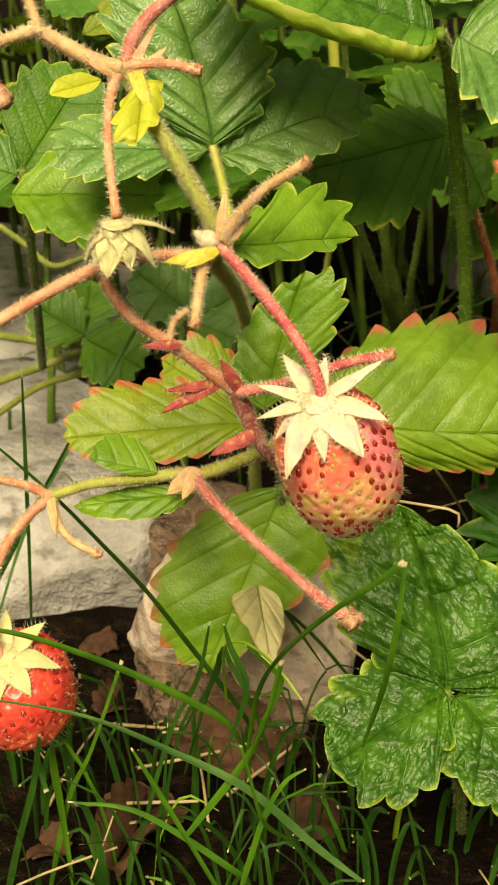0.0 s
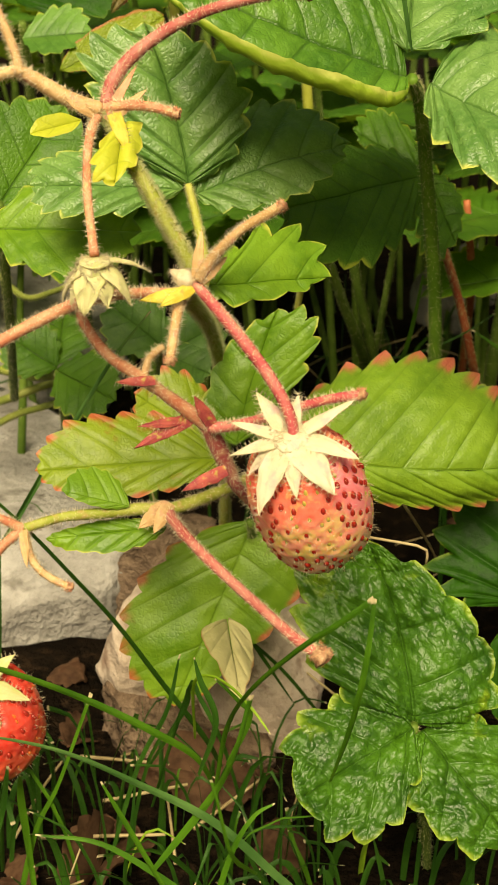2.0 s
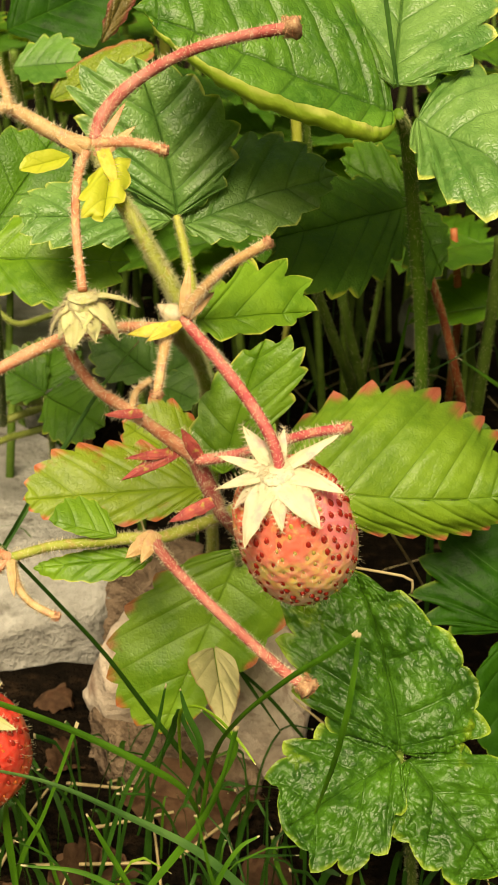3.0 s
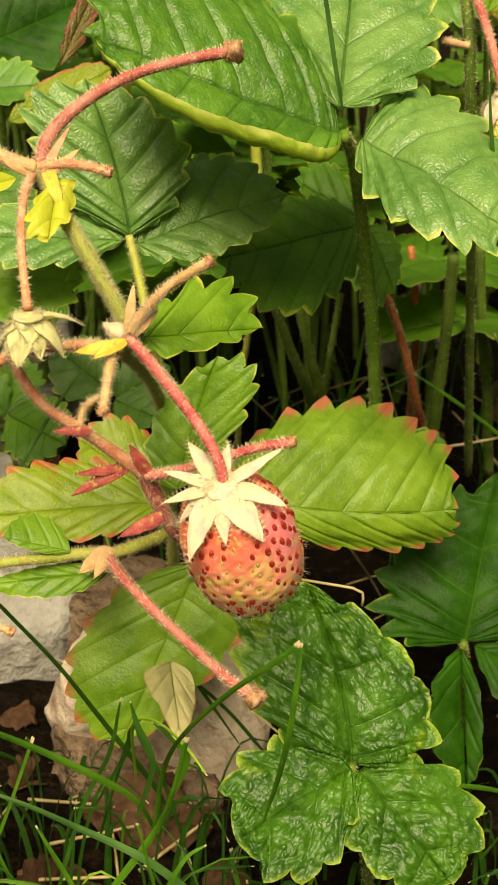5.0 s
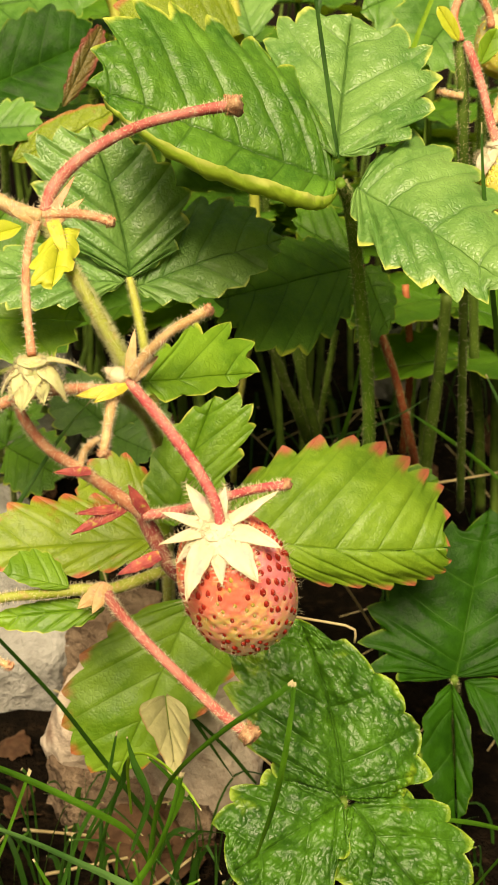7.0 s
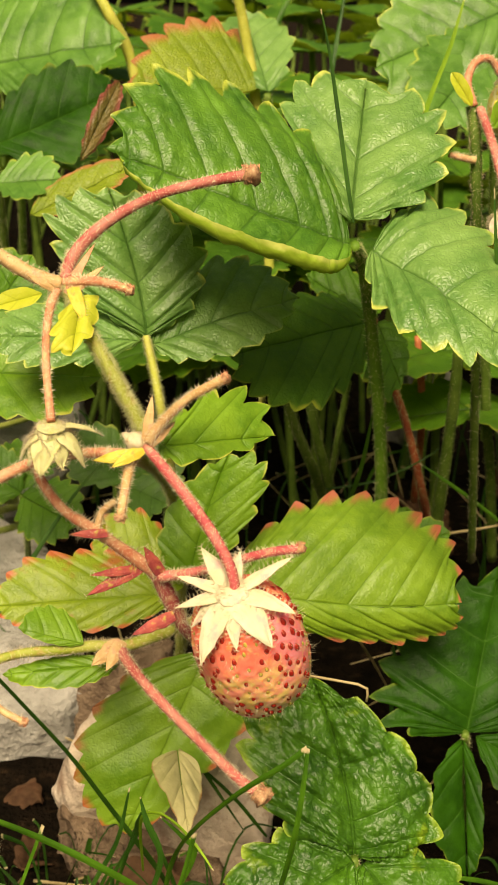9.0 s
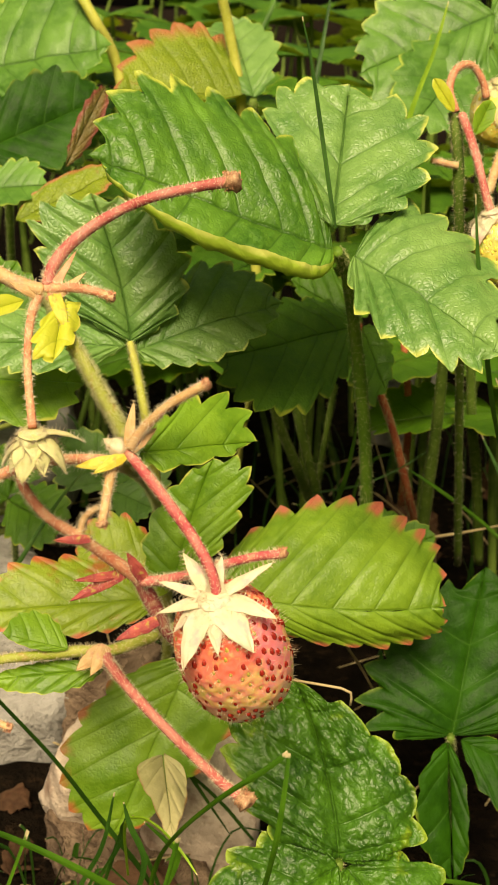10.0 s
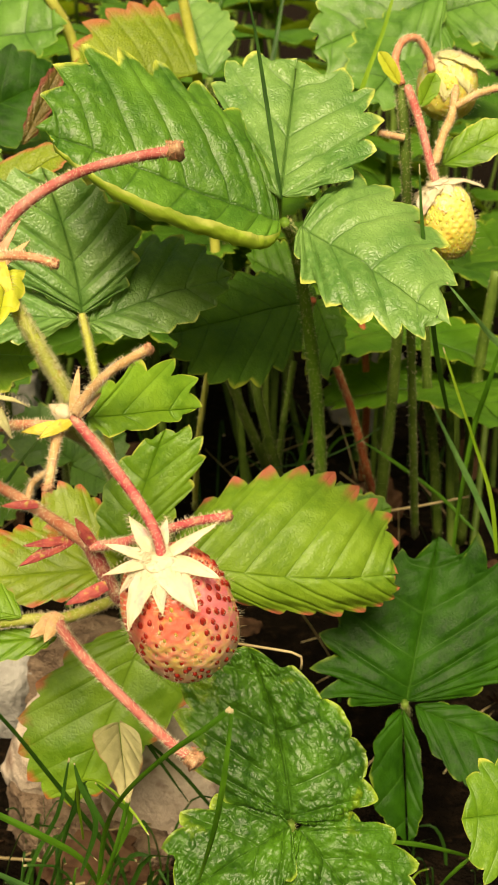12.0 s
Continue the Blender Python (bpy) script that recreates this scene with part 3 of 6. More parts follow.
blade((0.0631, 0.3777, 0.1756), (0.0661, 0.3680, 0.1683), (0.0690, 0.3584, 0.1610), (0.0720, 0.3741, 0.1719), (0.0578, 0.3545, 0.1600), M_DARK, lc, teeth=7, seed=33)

# the leaf with red teeth behind the half ripe berry
at = (0.0102, 0.2923, 0.1244)
ld = leaf(at, "yellow-green strawberry leaf with red-tipped teeth", [(0.0102, 0.2923, 0.1244), (0.0124, 0.3214, 0.0875), (0.0156, 0.3617, 0.0319)], (0.0011, 0.0014), seed=4)
blade((0.0150, 0.2949, 0.1200), (0.0495, 0.2979, 0.1139), (0.0804, 0.3048, 0.1118), (0.0565, 0.3215, 0.1351), (0.0585, 0.3000, 0.1013), M_RED, ld, teeth=11, tooth=0.15, shape=(0.45, 0.42, 2.4), quilt=0.0006, arch=0.1, seed=41, across=24)
blade((0.0040, 0.2911, 0.1236), (0.0078, 0.2960, 0.1398), (0.0136, 0.3009, 0.1559), (-0.0027, 0.2975, 0.1385), (0.0230, 0.2961, 0.1468), M_LIME, ld, teeth=7, tooth=0.18, shape=(0.65, 0.5, 2.8), quilt=0.0005, seed=42)
blade((0.0003, 0.2898, 0.1205), (-0.0227, 0.2857, 0.1206), (-0.0458, 0.2829, 0.1193), (-0.0225, 0.2802, 0.1137), (-0.0269, 0.2959, 0.1300), M_OLD, ld, teeth=9, tooth=0.16, shape=(0.5, 0.5, 2.8), quilt=0.0004, seed=43)
blade((0.0026, 0.3000, 0.1175), (-0.0098, 0.3025, 0.1245), (-0.0223, 0.3050, 0.1315), (-0.0153, 0.2976, 0.1201), (-0.0082, 0.3106, 0.1343), M_OLD, ld, teeth=7, tooth=0.2, quilt=0.0003, seed=44)

# the low leaf in front of the stones
at = (0.0082, 0.2985, 0.0974)
lf = leaf(at, "low yellowing strawberry leaf with reddish margins and a curled edge", [(0.0082, 0.2985, 0.0974), (0.0126, 0.3229, 0.0669), (0.0158, 0.3576, 0.0231)], (0.0010, 0.0013), seed=5)
blade((0.0096, 0.3063, 0.0935), (-0.0010, 0.2956, 0.0704), (-0.0115, 0.2870, 0.0465), (0.0218, 0.2991, 0.0775), (-0.0240, 0.2985, 0.0723), M_LOW, lf, teeth=8, tooth=0.16, shape=(0.5, 0.55, 2.8), quilt=0.0004, seed=51)
blade((0.0026, 0.2790, 0.0790), (0.0040, 0.2655, 0.0755), (0.0056, 0.2516, 0.0722), (0.0090, 0.2720, 0.0760), (-0.0040, 0.2690, 0.0800), M_UNDER, lf, shape=(0.14, 0.9, 2.4), teeth=5, tooth=0.06, wave=0.03, crinkle=0.0002, seed=52)

# the crinkled leaf at the front
at = (0.0472, 0.2437, 0.0710)
lg = leaf(at, "crinkled glossy dark green strawberry leaf above the grass", [(0.0472, 0.2437, 0.0710), (0.0535, 0.2552, 0.0400), (0.0622, 0.2766, -0.0087)], (0.0012, 0.0015), seed=6)
blade((0.0476, 0.2440, 0.0714), (0.0445, 0.2563, 0.0898), (0.0374, 0.2674, 0.1069), (0.0205, 0.2558, 0.0917), (0.0667, 0.2535, 0.0833), M_BUMP, lg, teeth=6, tooth=0.19, shape=(0.42, 0.42, 2.8), crinkle=0.0017, quilt=0.0012, arch=0.12, seed=61, steps=20, across=42)
blade((0.0468, 0.2425, 0.0712), (0.0334, 0.2351, 0.0671), (0.0201, 0.2278, 0.0631), (0.0372, 0.2219, 0.0572), (0.0233, 0.2451, 0.0752), M_BUMP, lg, teeth=5, tooth=0.22, shape=(0.5, 0.36, 3.2), crinkle=0.0015, quilt=0.0011, arch=0.1, seed=62, steps=22, across=38)
blade((0.0496, 0.2425, 0.0708), (0.0598, 0.2350, 0.0605), (0.0700, 0.2275, 0.0503), (0.0764, 0.2426, 0.0642), (0.0485, 0.2275, 0.0556), M_BUMP, lg, teeth=5, tooth=0.22, shape=(0.5, 0.4, 3.2), crinkle=0.0015, quilt=0.0011, arch=0.1, seed=63, steps=22, across=38)

# the fan-shaped leaf, its shade put into a darkened green
at = (0.0885, 0.3075, 0.0671)
lh = leaf(at, "fan-shaped strawberry leaf with shade put into its dark green", [(0.0885, 0.3075, 0.0671), (0.0967, 0.3300, 0.0348), (0.1066, 0.3534, -0.0096)], (0.0012, 0.0015), seed=7)
blade((0.0891, 0.3077, 0.0674), (0.0946, 0.3206, 0.0870), (0.1000, 0.3334, 0.1066), (0.0657, 0.3179, 0.0799), (0.1259, 0.3176, 0.0861), M_SHADE_GREEN, lh, shape=(0.36, 0.42, 4.0), teeth=8, tooth=0.34, quilt=0.0008, seed=71)
blade((0.0877, 0.3068, 0.0655), (0.0879, 0.2960, 0.0494), (0.0880, 0.2851, 0.0333), (0.0928, 0.2925, 0.0489), (0.0768, 0.2925, 0.0517), M_SHADE_GREEN, lh, teeth=6, tooth=0.12, shape=(0.7, 0.6, 2.8), quilt=0.0005, seed=72)
blade((0.0917, 0.3071, 0.0663), (0.1062, 0.3017, 0.0618), (0.1207, 0.2963, 0.0573), (0.1115, 0.3049, 0.0653), (0.1060, 0.2898, 0.0498), M_SHADE_GREEN, lh, teeth=7, tooth=0.12, quilt=0.0005, seed=73)


# ---- berries ----
def lattice(count, top=0.93, bottom=-0.99):
    """Evenly spread directions on a ball, in a spiral from the calyx to the tip."""
    out = []
    for i in range(count):
        z = top + (bottom - top) * (i + 0.5) / count
        a = i * 2.399963
        out.append((math.cos(a), math.sin(a), z))
    return out


def profile(z, blunt):
    """Radius at the height z (-1 tip, 1 calyx)."""
    return (1 - abs(z) ** 2.6) ** 0.5 * (1 + blunt * z)


def berry(at, axis, right, radius, height, skin, seeds, seed_material, label, count=150, blunt=0.06, seed_size=0.00098, pit=0.0007, group="strawberries"):
    """A strawberry whose calyx end stands at the place given; axis points from the tip to the calyx."""
    ob = thing("strawberry", at, label, "strawberry", group)
    z = Vector(axis).normalized()
    x = Vector(right)
    x = (x - z * x.dot(z)).normalized()
    y = z.cross(x)
    turn = Matrix((x, y, z)).transposed()
    ob.rotation_euler = turn.to_euler()
    rng = np.random.default_rng(count)
    spots = []
    for cx, cy, cz in lattice(count):
        cz = min(0.93, max(-0.985, cz + rng.normal(0, 0.012)))
        a = math.atan2(cy, cx) + rng.normal(0, 0.05)
        r = profile(cz, blunt) * radius
        spots.append((math.cos(a) * r, math.sin(a) * r, (cz - 1) * height / 2))
    spots = np.array(spots)
    rows, cols = 110, 150
    verts, uv = [], []
    for i in range(rows + 1):
        cz = math.cos(math.pi * i / rows)
        for j in range(cols):
            a = 2 * math.pi * j / cols
            r = profile(cz, blunt) * radius
            verts.append((math.cos(a) * r, math.sin(a) * r, (cz - 1) * height / 2))
            uv.append((j / cols, (cz + 1) / 2))
    p = np.array(verts)
    out = np.stack([p[:, 0] / radius**2, p[:, 1] / radius**2, (p[:, 2] + height / 2) / (height / 2) ** 2], 1)
    out /= np.linalg.norm(out, axis=1)[:, None] + 1e-12
    near = np.sqrt(((p[:, None] - spots[None]) ** 2).sum(2))
    near.sort(axis=1)
    gap = radius * 3.2 / math.sqrt(count)
    d = near[:, 0] / gap
    dent = -pit * np.exp(-((d / 0.36) ** 2)) + pit * 0.55 * np.exp(-(((d - 0.62) / 0.3) ** 2))
    wob = np.array([noise.noise(Vector(v) * 130) for v in verts]) * 0.0006
    p = p + out * (dent + wob)[:, None]
    faces = [(i * cols + j, (i + 1) * cols + j, (i + 1) * cols + (j + 1) % cols, i * cols + (j + 1) % cols) for i in range(rows) for j in range(cols)]
    body = part("flesh", ([tuple(v) for v in p], faces), skin, ob)
    layer = body.data.uv_layers.new(name="skin")
    loops = np.empty(len(body.data.loops), int)
    body.data.loops.foreach_get("vertex_index", loops)
    layer.data.foreach_set("uv", np.array(uv)[loops].ravel())
    bm = bmesh.new()
    bmesh.ops.create_uvsphere(bm, u_segments=7, v_segments=5, radius=1.0)
    for v in bm.verts:
        v.co = Vector((v.co.x * 0.58 * (1 - 0.4 * v.co.y), v.co.y, v.co.z * 0.55)) * seed_size
    mesh = bpy.data.meshes.new("achene")
    bm.to_mesh(mesh)
    bm.free()
    mesh.polygons.foreach_set("use_smooth", [True] * len(mesh.polygons))
    mesh.materials.append(seeds)
    hv, hf = [], []
    other = mesh.copy()
    other.materials[0] = seed_material
    for n, s in enumerate(spots):
        o = np.array([s[0] / radius**2, s[1] / radius**2, (s[2] + height / 2) / (height / 2) ** 2])
        o = Vector(o).normalized()
        up = Vector((0, 0, 1)) - o * o.z
        up = up.normalized() if up.length > 0.01 else Vector((1, 0, 0))
        rot = Matrix((up.cross(o), up, o)).transposed().to_4x4()
        if s[2] < -height * 0.2:
            for _ in range(4):
                foot, i0 = np.array(s) + rng.normal(0, 0.0004, 3), len(hv)
                end = foot + (np.array(o) + rng.normal(0, 0.3, 3)) * rng.uniform(0.0007, 0.0015)
                hv += [tuple(foot + np.array(up) * 5e-5), tuple(foot - np.array(up) * 5e-5), tuple(foot + np.array(up.cross(o)) * 6e-5), tuple(end)]
                hf += [(i0, i0 + 1, i0 + 3), (i0 + 1, i0 + 2, i0 + 3), (i0 + 2, i0, i0 + 3)]
        seed_ob = new("achene", other if noise.noise(Vector(s) * 150) + 0.25 * rng.normal() > 0.16 else mesh)
        seed_ob.parent = ob
        seed_ob.matrix_basis = Matrix.Translation(Vector(s) - o * (pit * 0.6 + seed_size * 0.1)) @ rot @ Matrix.Scale(rng.uniform(0.8, 1.15) * (0.72 if seed_ob.data == other else 1.0), 4)
    tagged(part("hairs", (hv, hf), M_HAIR, ob, "fine dry hairs"), kind="stuff")
    return ob


def sepal(length, width, droop, material, parent, m, name="sepal", seed=0, cup=-0.14, hair=True):
    """A pointed sepal along x that droops by an angle over its length, placed by the matrix m."""
    rows, across = 14, 13
    rng = np.random.default_rng(seed)
    verts, faces = [], []
    for i in range(rows + 1):
        s = i / rows
        w = width * 0.5 * (0.72 + 0.28 * math.sin(min(1, s * 2.2) * math.pi / 2)) * (1 - s**2.4) ** 0.9 * (1 + 0.14 * noise.noise(Vector((s * 9, seed * 2.3, 0))))
        a = droop * s
        cx = length * (math.sin(a) / a if abs(a) > 1e-3 else 1) * s if abs(droop) < 1e-3 else length / droop * math.sin(a)
        cz = 0.0 if abs(droop) < 1e-3 else -length / droop * (1 - math.cos(a))
        for j in range(across):
            q = j / (across - 1) * 2 - 1
            dz = cup * w * q * q + 0.09 * width * noise.noise(Vector((s * 5, q * 1.6, seed * 1.7))) + 0.02 * width * math.cos(q * 14) * (1 - s)
            verts.append((cx + math.sin(a) * dz, q * w * (1 + 0.12 * noise.noise(Vector((s * 5, seed, q)))), cz + math.cos(a) * dz))
    for i in range(rows):
        for j in range(across - 1):
            k = i * across + j
            faces.append((k, k + across, k + across + 1, k + 1))
    n = len(verts)
    verts += [(v[0], v[1], v[2] - 0.00035 * (1 - 0.6 * (k // across) / rows)) for k, v in enumerate(verts[:n])]
    faces += [tuple(n + k for k in f[::-1]) for f in faces]
    for i in range(rows):
        for k in (i * across, i * across + across - 1):
            faces.append((k, k + across, n + k + across, n + k) if k % across else (k, n + k, n + k + across, k + across))
    ob = part(name, (verts, faces), material, parent)
    ob.matrix_basis = m
    if hair:
        hv, hf = [], []
        for _ in range(420 if name == "sepal" else 90):
            k = rng.integers(0, n)
            side = 0.0
            if rng.random() < 0.88:
                k -= k % across
                side = -0.9
                if rng.random() < 0.5:
                    k, side = k + across - 1, 0.9
            v = np.array(verts[k])
            tip = v + np.array([rng.uniform(0.2, 0.8), side + rng.normal(0, 0.4), rng.normal(0.3, 0.5)]) * 0.0010
            k = len(hv)
            hv += [tuple(v + (0, 4e-5, 0)), tuple(v - (0, 4e-5, 0)), tuple(v + (0, 0, 5e-5)), tuple(tip)]
            hf += [(k, k + 1, k + 3), (k + 1, k + 2, k + 3), (k + 2, k, k + 3)]
        tagged(part("hairs", (hv, hf), M_HAIR, ob), kind="stuff")
    return ob


def calyx(parent, at, axis_pose, rows, material, name="sepal", seed=0, boss=0.0042):
    """Sepals round the place given: rows of (azimuth, rise, length, width, droop), grown together in a hairy disc."""
    if boss:
        bm = bmesh.new()
        bmesh.ops.create_uvsphere(bm, u_segments=28, v_segments=14, radius=boss)
        for v in bm.verts:
            v.co.z *= 0.24
            v.co += v.co.normalized() * 0.0003 * noise.noise(v.co * 900 + Vector((seed, 0, 0)))
        disc = part("calyx_disc", bm, material, parent)
        disc.matrix_basis = Matrix.Translation(at) @ axis_pose
        tagged(part("hairs", hairs([(0, 0, 0), (0, 0, boss * 0.15), (0, 0, boss * 0.28)], (boss, boss * 0.8, boss * 0.3), 260, 0.0009, seed=seed, lean=0.9), M_HAIR, disc, "fine pale hairs"), kind="stuff")
    for n, (az, rise, length, width, droop) in enumerate(rows):
        m = Matrix.Translation(at) @ axis_pose @ pose(0, 0, 0, 0, 0, az) @ pose(0, 0, 0, 0, -rise, 0)
        sepal(length, width, droop, material, parent, m, name, seed + n)


# the half ripe berry
at = (0.0131, 0.2125, 0.1590)
b1 = berry(at, (-0.30, -0.45, 1.0), (1, 0, 0), 0.0119, 0.0350, M_BERRY_BLUSH, M_ACHENE, M_ACHENE_OLIVE, "half ripe pink and yellow strawberry hanging from its stalk", count=330, blunt=-0.02, pit=0.00026, seed_size=0.00108)
calyx(b1, (0, 0, 0.0008), pose(0, 0, 0), [(-126, 6, 0.0165, 0.0062, 1.2), (-92, 8, 0.0124, 0.0042, 1.2), (-58, 8, 0.0145, 0.0072, 1.15), (-22, 8, 0.0138, 0.0048, 0.8), (24, 10, 0.0140, 0.0036, 0.15), (78, 12, 0.0100, 0.0032, 0.1), (118, 14, 0.0130, 0.0042, 0.1), (154, 10, 0.0128, 0.0031, 0.15), (184, 8, 0.0122, 0.0038, 0.45), (-158, 6, 0.0114, 0.0036, 1.0)], M_SEPAL, seed=3, boss=0.0036)

# the ripe berry low on the left
at = (-0.0579, 0.2432, 0.0807)
b2 = berry(at, (-0.15, -0.40, 1.0), (1, 0, 0), 0.0138, 0.0290, M_BERRY_RED, M_ACHENE, M_ACHENE_GOLD, "ripe red strawberry hanging just above the grass", count=230, blunt=0.05, pit=0.00032)
calyx(b2, (0, 0, 0.0010), pose(0, 0, 0), [(-96, 10, 0.0128, 0.0072, 1.05), (-52, 10, 0.0128, 0.0066, 1.0), (-8, 8, 0.0145, 0.0060, 0.9), (40, 8, 0.0125, 0.006, 0.2), (90, 10, 0.012, 0.005, 0.0), (140, 10, 0.012, 0.005, 0.3), (180, 0, 0.012, 0.006, 0.6), (-138, 8, 0.012, 0.006, 0.9)], M_SEPAL_GREEN, seed=23, boss=0.0036)

# ---- the fruiting stalk ----
root = (-0.0075, 0.2314, 0.1832)
truss = thing("fruiting_stalk", root, "hairy branching strawberry fruit stalk, reddish and green, with dry stubs", "stalk")


def twig(points, radii, material, name="branch", hair=M_HAIR, per_mm=9, label="", seed=0, length=0.0009):
    return stalk(name, sub(points, root), radii, material, truss, hair, per_mm, length, label, seed)


twig([(-0.0235, 0.2440, 0.2149), (-0.0205, 0.2413, 0.2090), (-0.0162, 0.2383, 0.2027), (-0.0109, 0.2355, 0.1942), (-0.0066, 0.2340, 0.1863), (-0.0074, 0.2375, 0.1797), (-0.0050, 0.2583, 0.1698), (-0.0022, 0.2865, 0.1546), (-0.0002, 0.3249, 0.1304), (0.0016, 0.3491, 0.0994), (0.0017, 0.3713, 0.0524), (0.0018, 0.3891, 0.0197)], (0.0010, 0.0014, 0.0015, 0.0016, 0.0016, 0.0016), M_STEM_GREEN, "main_stem", M_HAIR_GREEN, 16, "thick green hairy stem", 1, 0.0010)
twig([(-0.0060, 0.2300, 0.1847), (-0.0012, 0.2258, 0.1804), (0.0041, 0.2211, 0.1753), (0.0088, 0.2175, 0.1699), (0.0123, 0.2144, 0.1644), (0.0139, 0.2122, 0.1585)], (0.0010, 0.0012, 0.0012, 0.0011, 0.0012), M_STEM_CRIMSON, "pedicel", per_mm=9, seed=2, length=0.0007)
twig([(-0.0049, 0.2292, 0.1855), (-0.0022, 0.2281, 0.1901), (0.0030, 0.2263, 0.1959), (0.0102, 0.2253, 0.2007)], (0.0012, 0.0010, 0.0009, 0.0010), M_STEM_OCHRE, per_mm=12, seed=3)
twig([(-0.0071, 0.2308, 0.1817), (-0.0153, 0.2319, 0.1817), (-0.0224, 0.2316, 0.1811), (-0.0293, 0.2298, 0.1797), (-0.0377, 0.2261, 0.1764), (-0.0512, 0.2208, 0.1698)], (0.0012, 0.0011, 0.0011, 0.0012, 0.0012), M_STEM_RED, seed=4)
twig([(-0.0085, 0.2298, 0.1820), (-0.0092, 0.2258, 0.1782), (-0.0102, 0.2217, 0.1718)], (0.0014, 0.0010, 0.0009), M_STEM_OCHRE, per_mm=12, seed=5)
twig([(-0.0285, 0.2301, 0.1802), (-0.0272, 0.2302, 0.1757), (-0.0229, 0.2314, 0.1689), (-0.0165, 0.2333, 0.1635), (-0.0110, 0.2354, 0.1585), (-0.0027, 0.2384, 0.1508)], (0.0009, 0.0010, 0.0011, 0.0013, 0.0013, 0.0017), M_STEM_RED, seed=6)
twig([(-0.0159, 0.2334, 0.1638), (-0.0149, 0.2340, 0.1674), (-0.0119, 0.2341, 0.1700)], (0.0008, 0.0007, 0.0007), M_STEM_OCHRE, per_mm=12, seed=7)
twig([(-0.0027, 0.2373, 0.1508), (0.0045, 0.2350, 0.1530), (0.0135, 0.2325, 0.1571), (0.0212, 0.2307, 0.1603), (0.0278, 0.2293, 0.1620)], (0.0012, 0.0011, 0.0011, 0.0010, 0.0011), M_STEM_CRIMSON, per_mm=10, seed=8)
twig([(-0.0031, 0.2385, 0.1510), (-0.0007, 0.2411, 0.1447), (0.0017, 0.2436, 0.1383), (0.0036, 0.2457, 0.1333), (0.0104, 0.2591, 0.1195)], (0.0017, 0.0018, 0.0017, 0.0013, 0.0012), M_STEM_CRIMSON, seed=9)
twig([(0.0102, 0.2591, 0.1312), (0.0025, 0.2619, 0.1255), (-0.0055, 0.2650, 0.1203), (-0.0130, 0.2658, 0.1173), (-0.0191, 0.2659, 0.1174), (-0.0284, 0.2645, 0.1168), (-0.0377, 0.2632, 0.1163), (-0.0472, 0.2610, 0.1141)], (0.0013, 0.0014, 0.0015, 0.0016, 0.0014, 0.0012, 0.0012), M_STEM_GREEN, seed=10)
twig([(-0.0132, 0.2660, 0.1176), (-0.0094, 0.2576, 0.1162), (-0.0014, 0.2454, 0.1137), (0.0096, 0.2307, 0.1107), (0.0171, 0.2219, 0.1084), (0.0212, 0.2182, 0.1076)], (0.0015, 0.0013, 0.0012, 0.0012, 0.0012), M_STEM_PINK, seed=11)
twig([(-0.0470, 0.2610, 0.1141), (-0.0519, 0.2603, 0.1172), (-0.0582, 0.2591, 0.1195), (-0.0657, 0.2576, 0.1210)], (0.0013, 0.0010, 0.0009), M_STEM_RED, seed=12)
twig([(-0.0472, 0.2610, 0.1141), (-0.0521, 0.2582, 0.1103), (-0.0566, 0.2548, 0.1054), (-0.0604, 0.2500, 0.0975), (-0.0610, 0.2461, 0.0891), (-0.0581, 0.2422, 0.0809)], (0.0012, 0.0012, 0.0012), M_STEM_RED, seed=13)
twig([(-0.0467, 0.2607, 0.1135), (-0.0448, 0.2573, 0.1085), (-0.0413, 0.2548, 0.1054), (-0.0356, 0.2527, 0.1033)], (0.0012, 0.0009, 0.0009), M_STEM_OCHRE, seed=14)
twig([(-0.0232, 0.2443, 0.2156), (-0.0222, 0.2462, 0.2196), (-0.0185, 0.2494, 0.2241), (-0.0120, 0.2527, 0.2287), (-0.0032, 0.2567, 0.2326), (0.0069, 0.2590, 0.2351), (0.0149, 0.2607, 0.2365)], (0.0014, 0.0014, 0.0012, 0.0011, 0.0011, 0.0012), M_STEM_PINK, seed=15)
twig([(-0.0243, 0.2439, 0.2145), (-0.0303, 0.2437, 0.2166), (-0.0368, 0.2442, 0.2201), (-0.0399, 0.2439, 0.2216), (-0.0429, 0.2425, 0.2210), (-0.0491, 0.2405, 0.2192)], (0.0017, 0.0015, 0.0011, 0.0010), M_STEM_OCHRE, per_mm=12, seed=16)
twig([(-0.0393, 0.2436, 0.2211), (-0.0409, 0.2449, 0.2262), (-0.0441, 0.2470, 0.2332)], (0.0010, 0.0009), M_STEM_OCHRE, per_mm=12, seed=17)
twig([(-0.0243, 0.2439, 0.2145), (-0.0260, 0.2412, 0.2111), (-0.0264, 0.2354, 0.2058), (-0.0257, 0.2292, 0.1996), (-0.0241, 0.2222, 0.1917)], (0.0011, 0.0009, 0.0008, 0.0009), M_STEM_RED, seed=18)
twig([(-0.0238, 0.2441, 0.2150), (-0.0182, 0.2423, 0.2159), (-0.0137, 0.2401, 0.2159), (-0.0095, 0.2386, 0.2150)], (0.0013, 0.0010, 0.0009, 0.0009), M_STEM_RED, seed=19)
twig([(-0.0513, 0.2411, 0.2182), (-0.0524, 0.2394, 0.2145), (-0.0505, 0.2392, 0.2117), (-0.0476, 0.2388, 0.2107)], (0.0009, 0.0008, 0.0009), M_STEM_RED, seed=20)


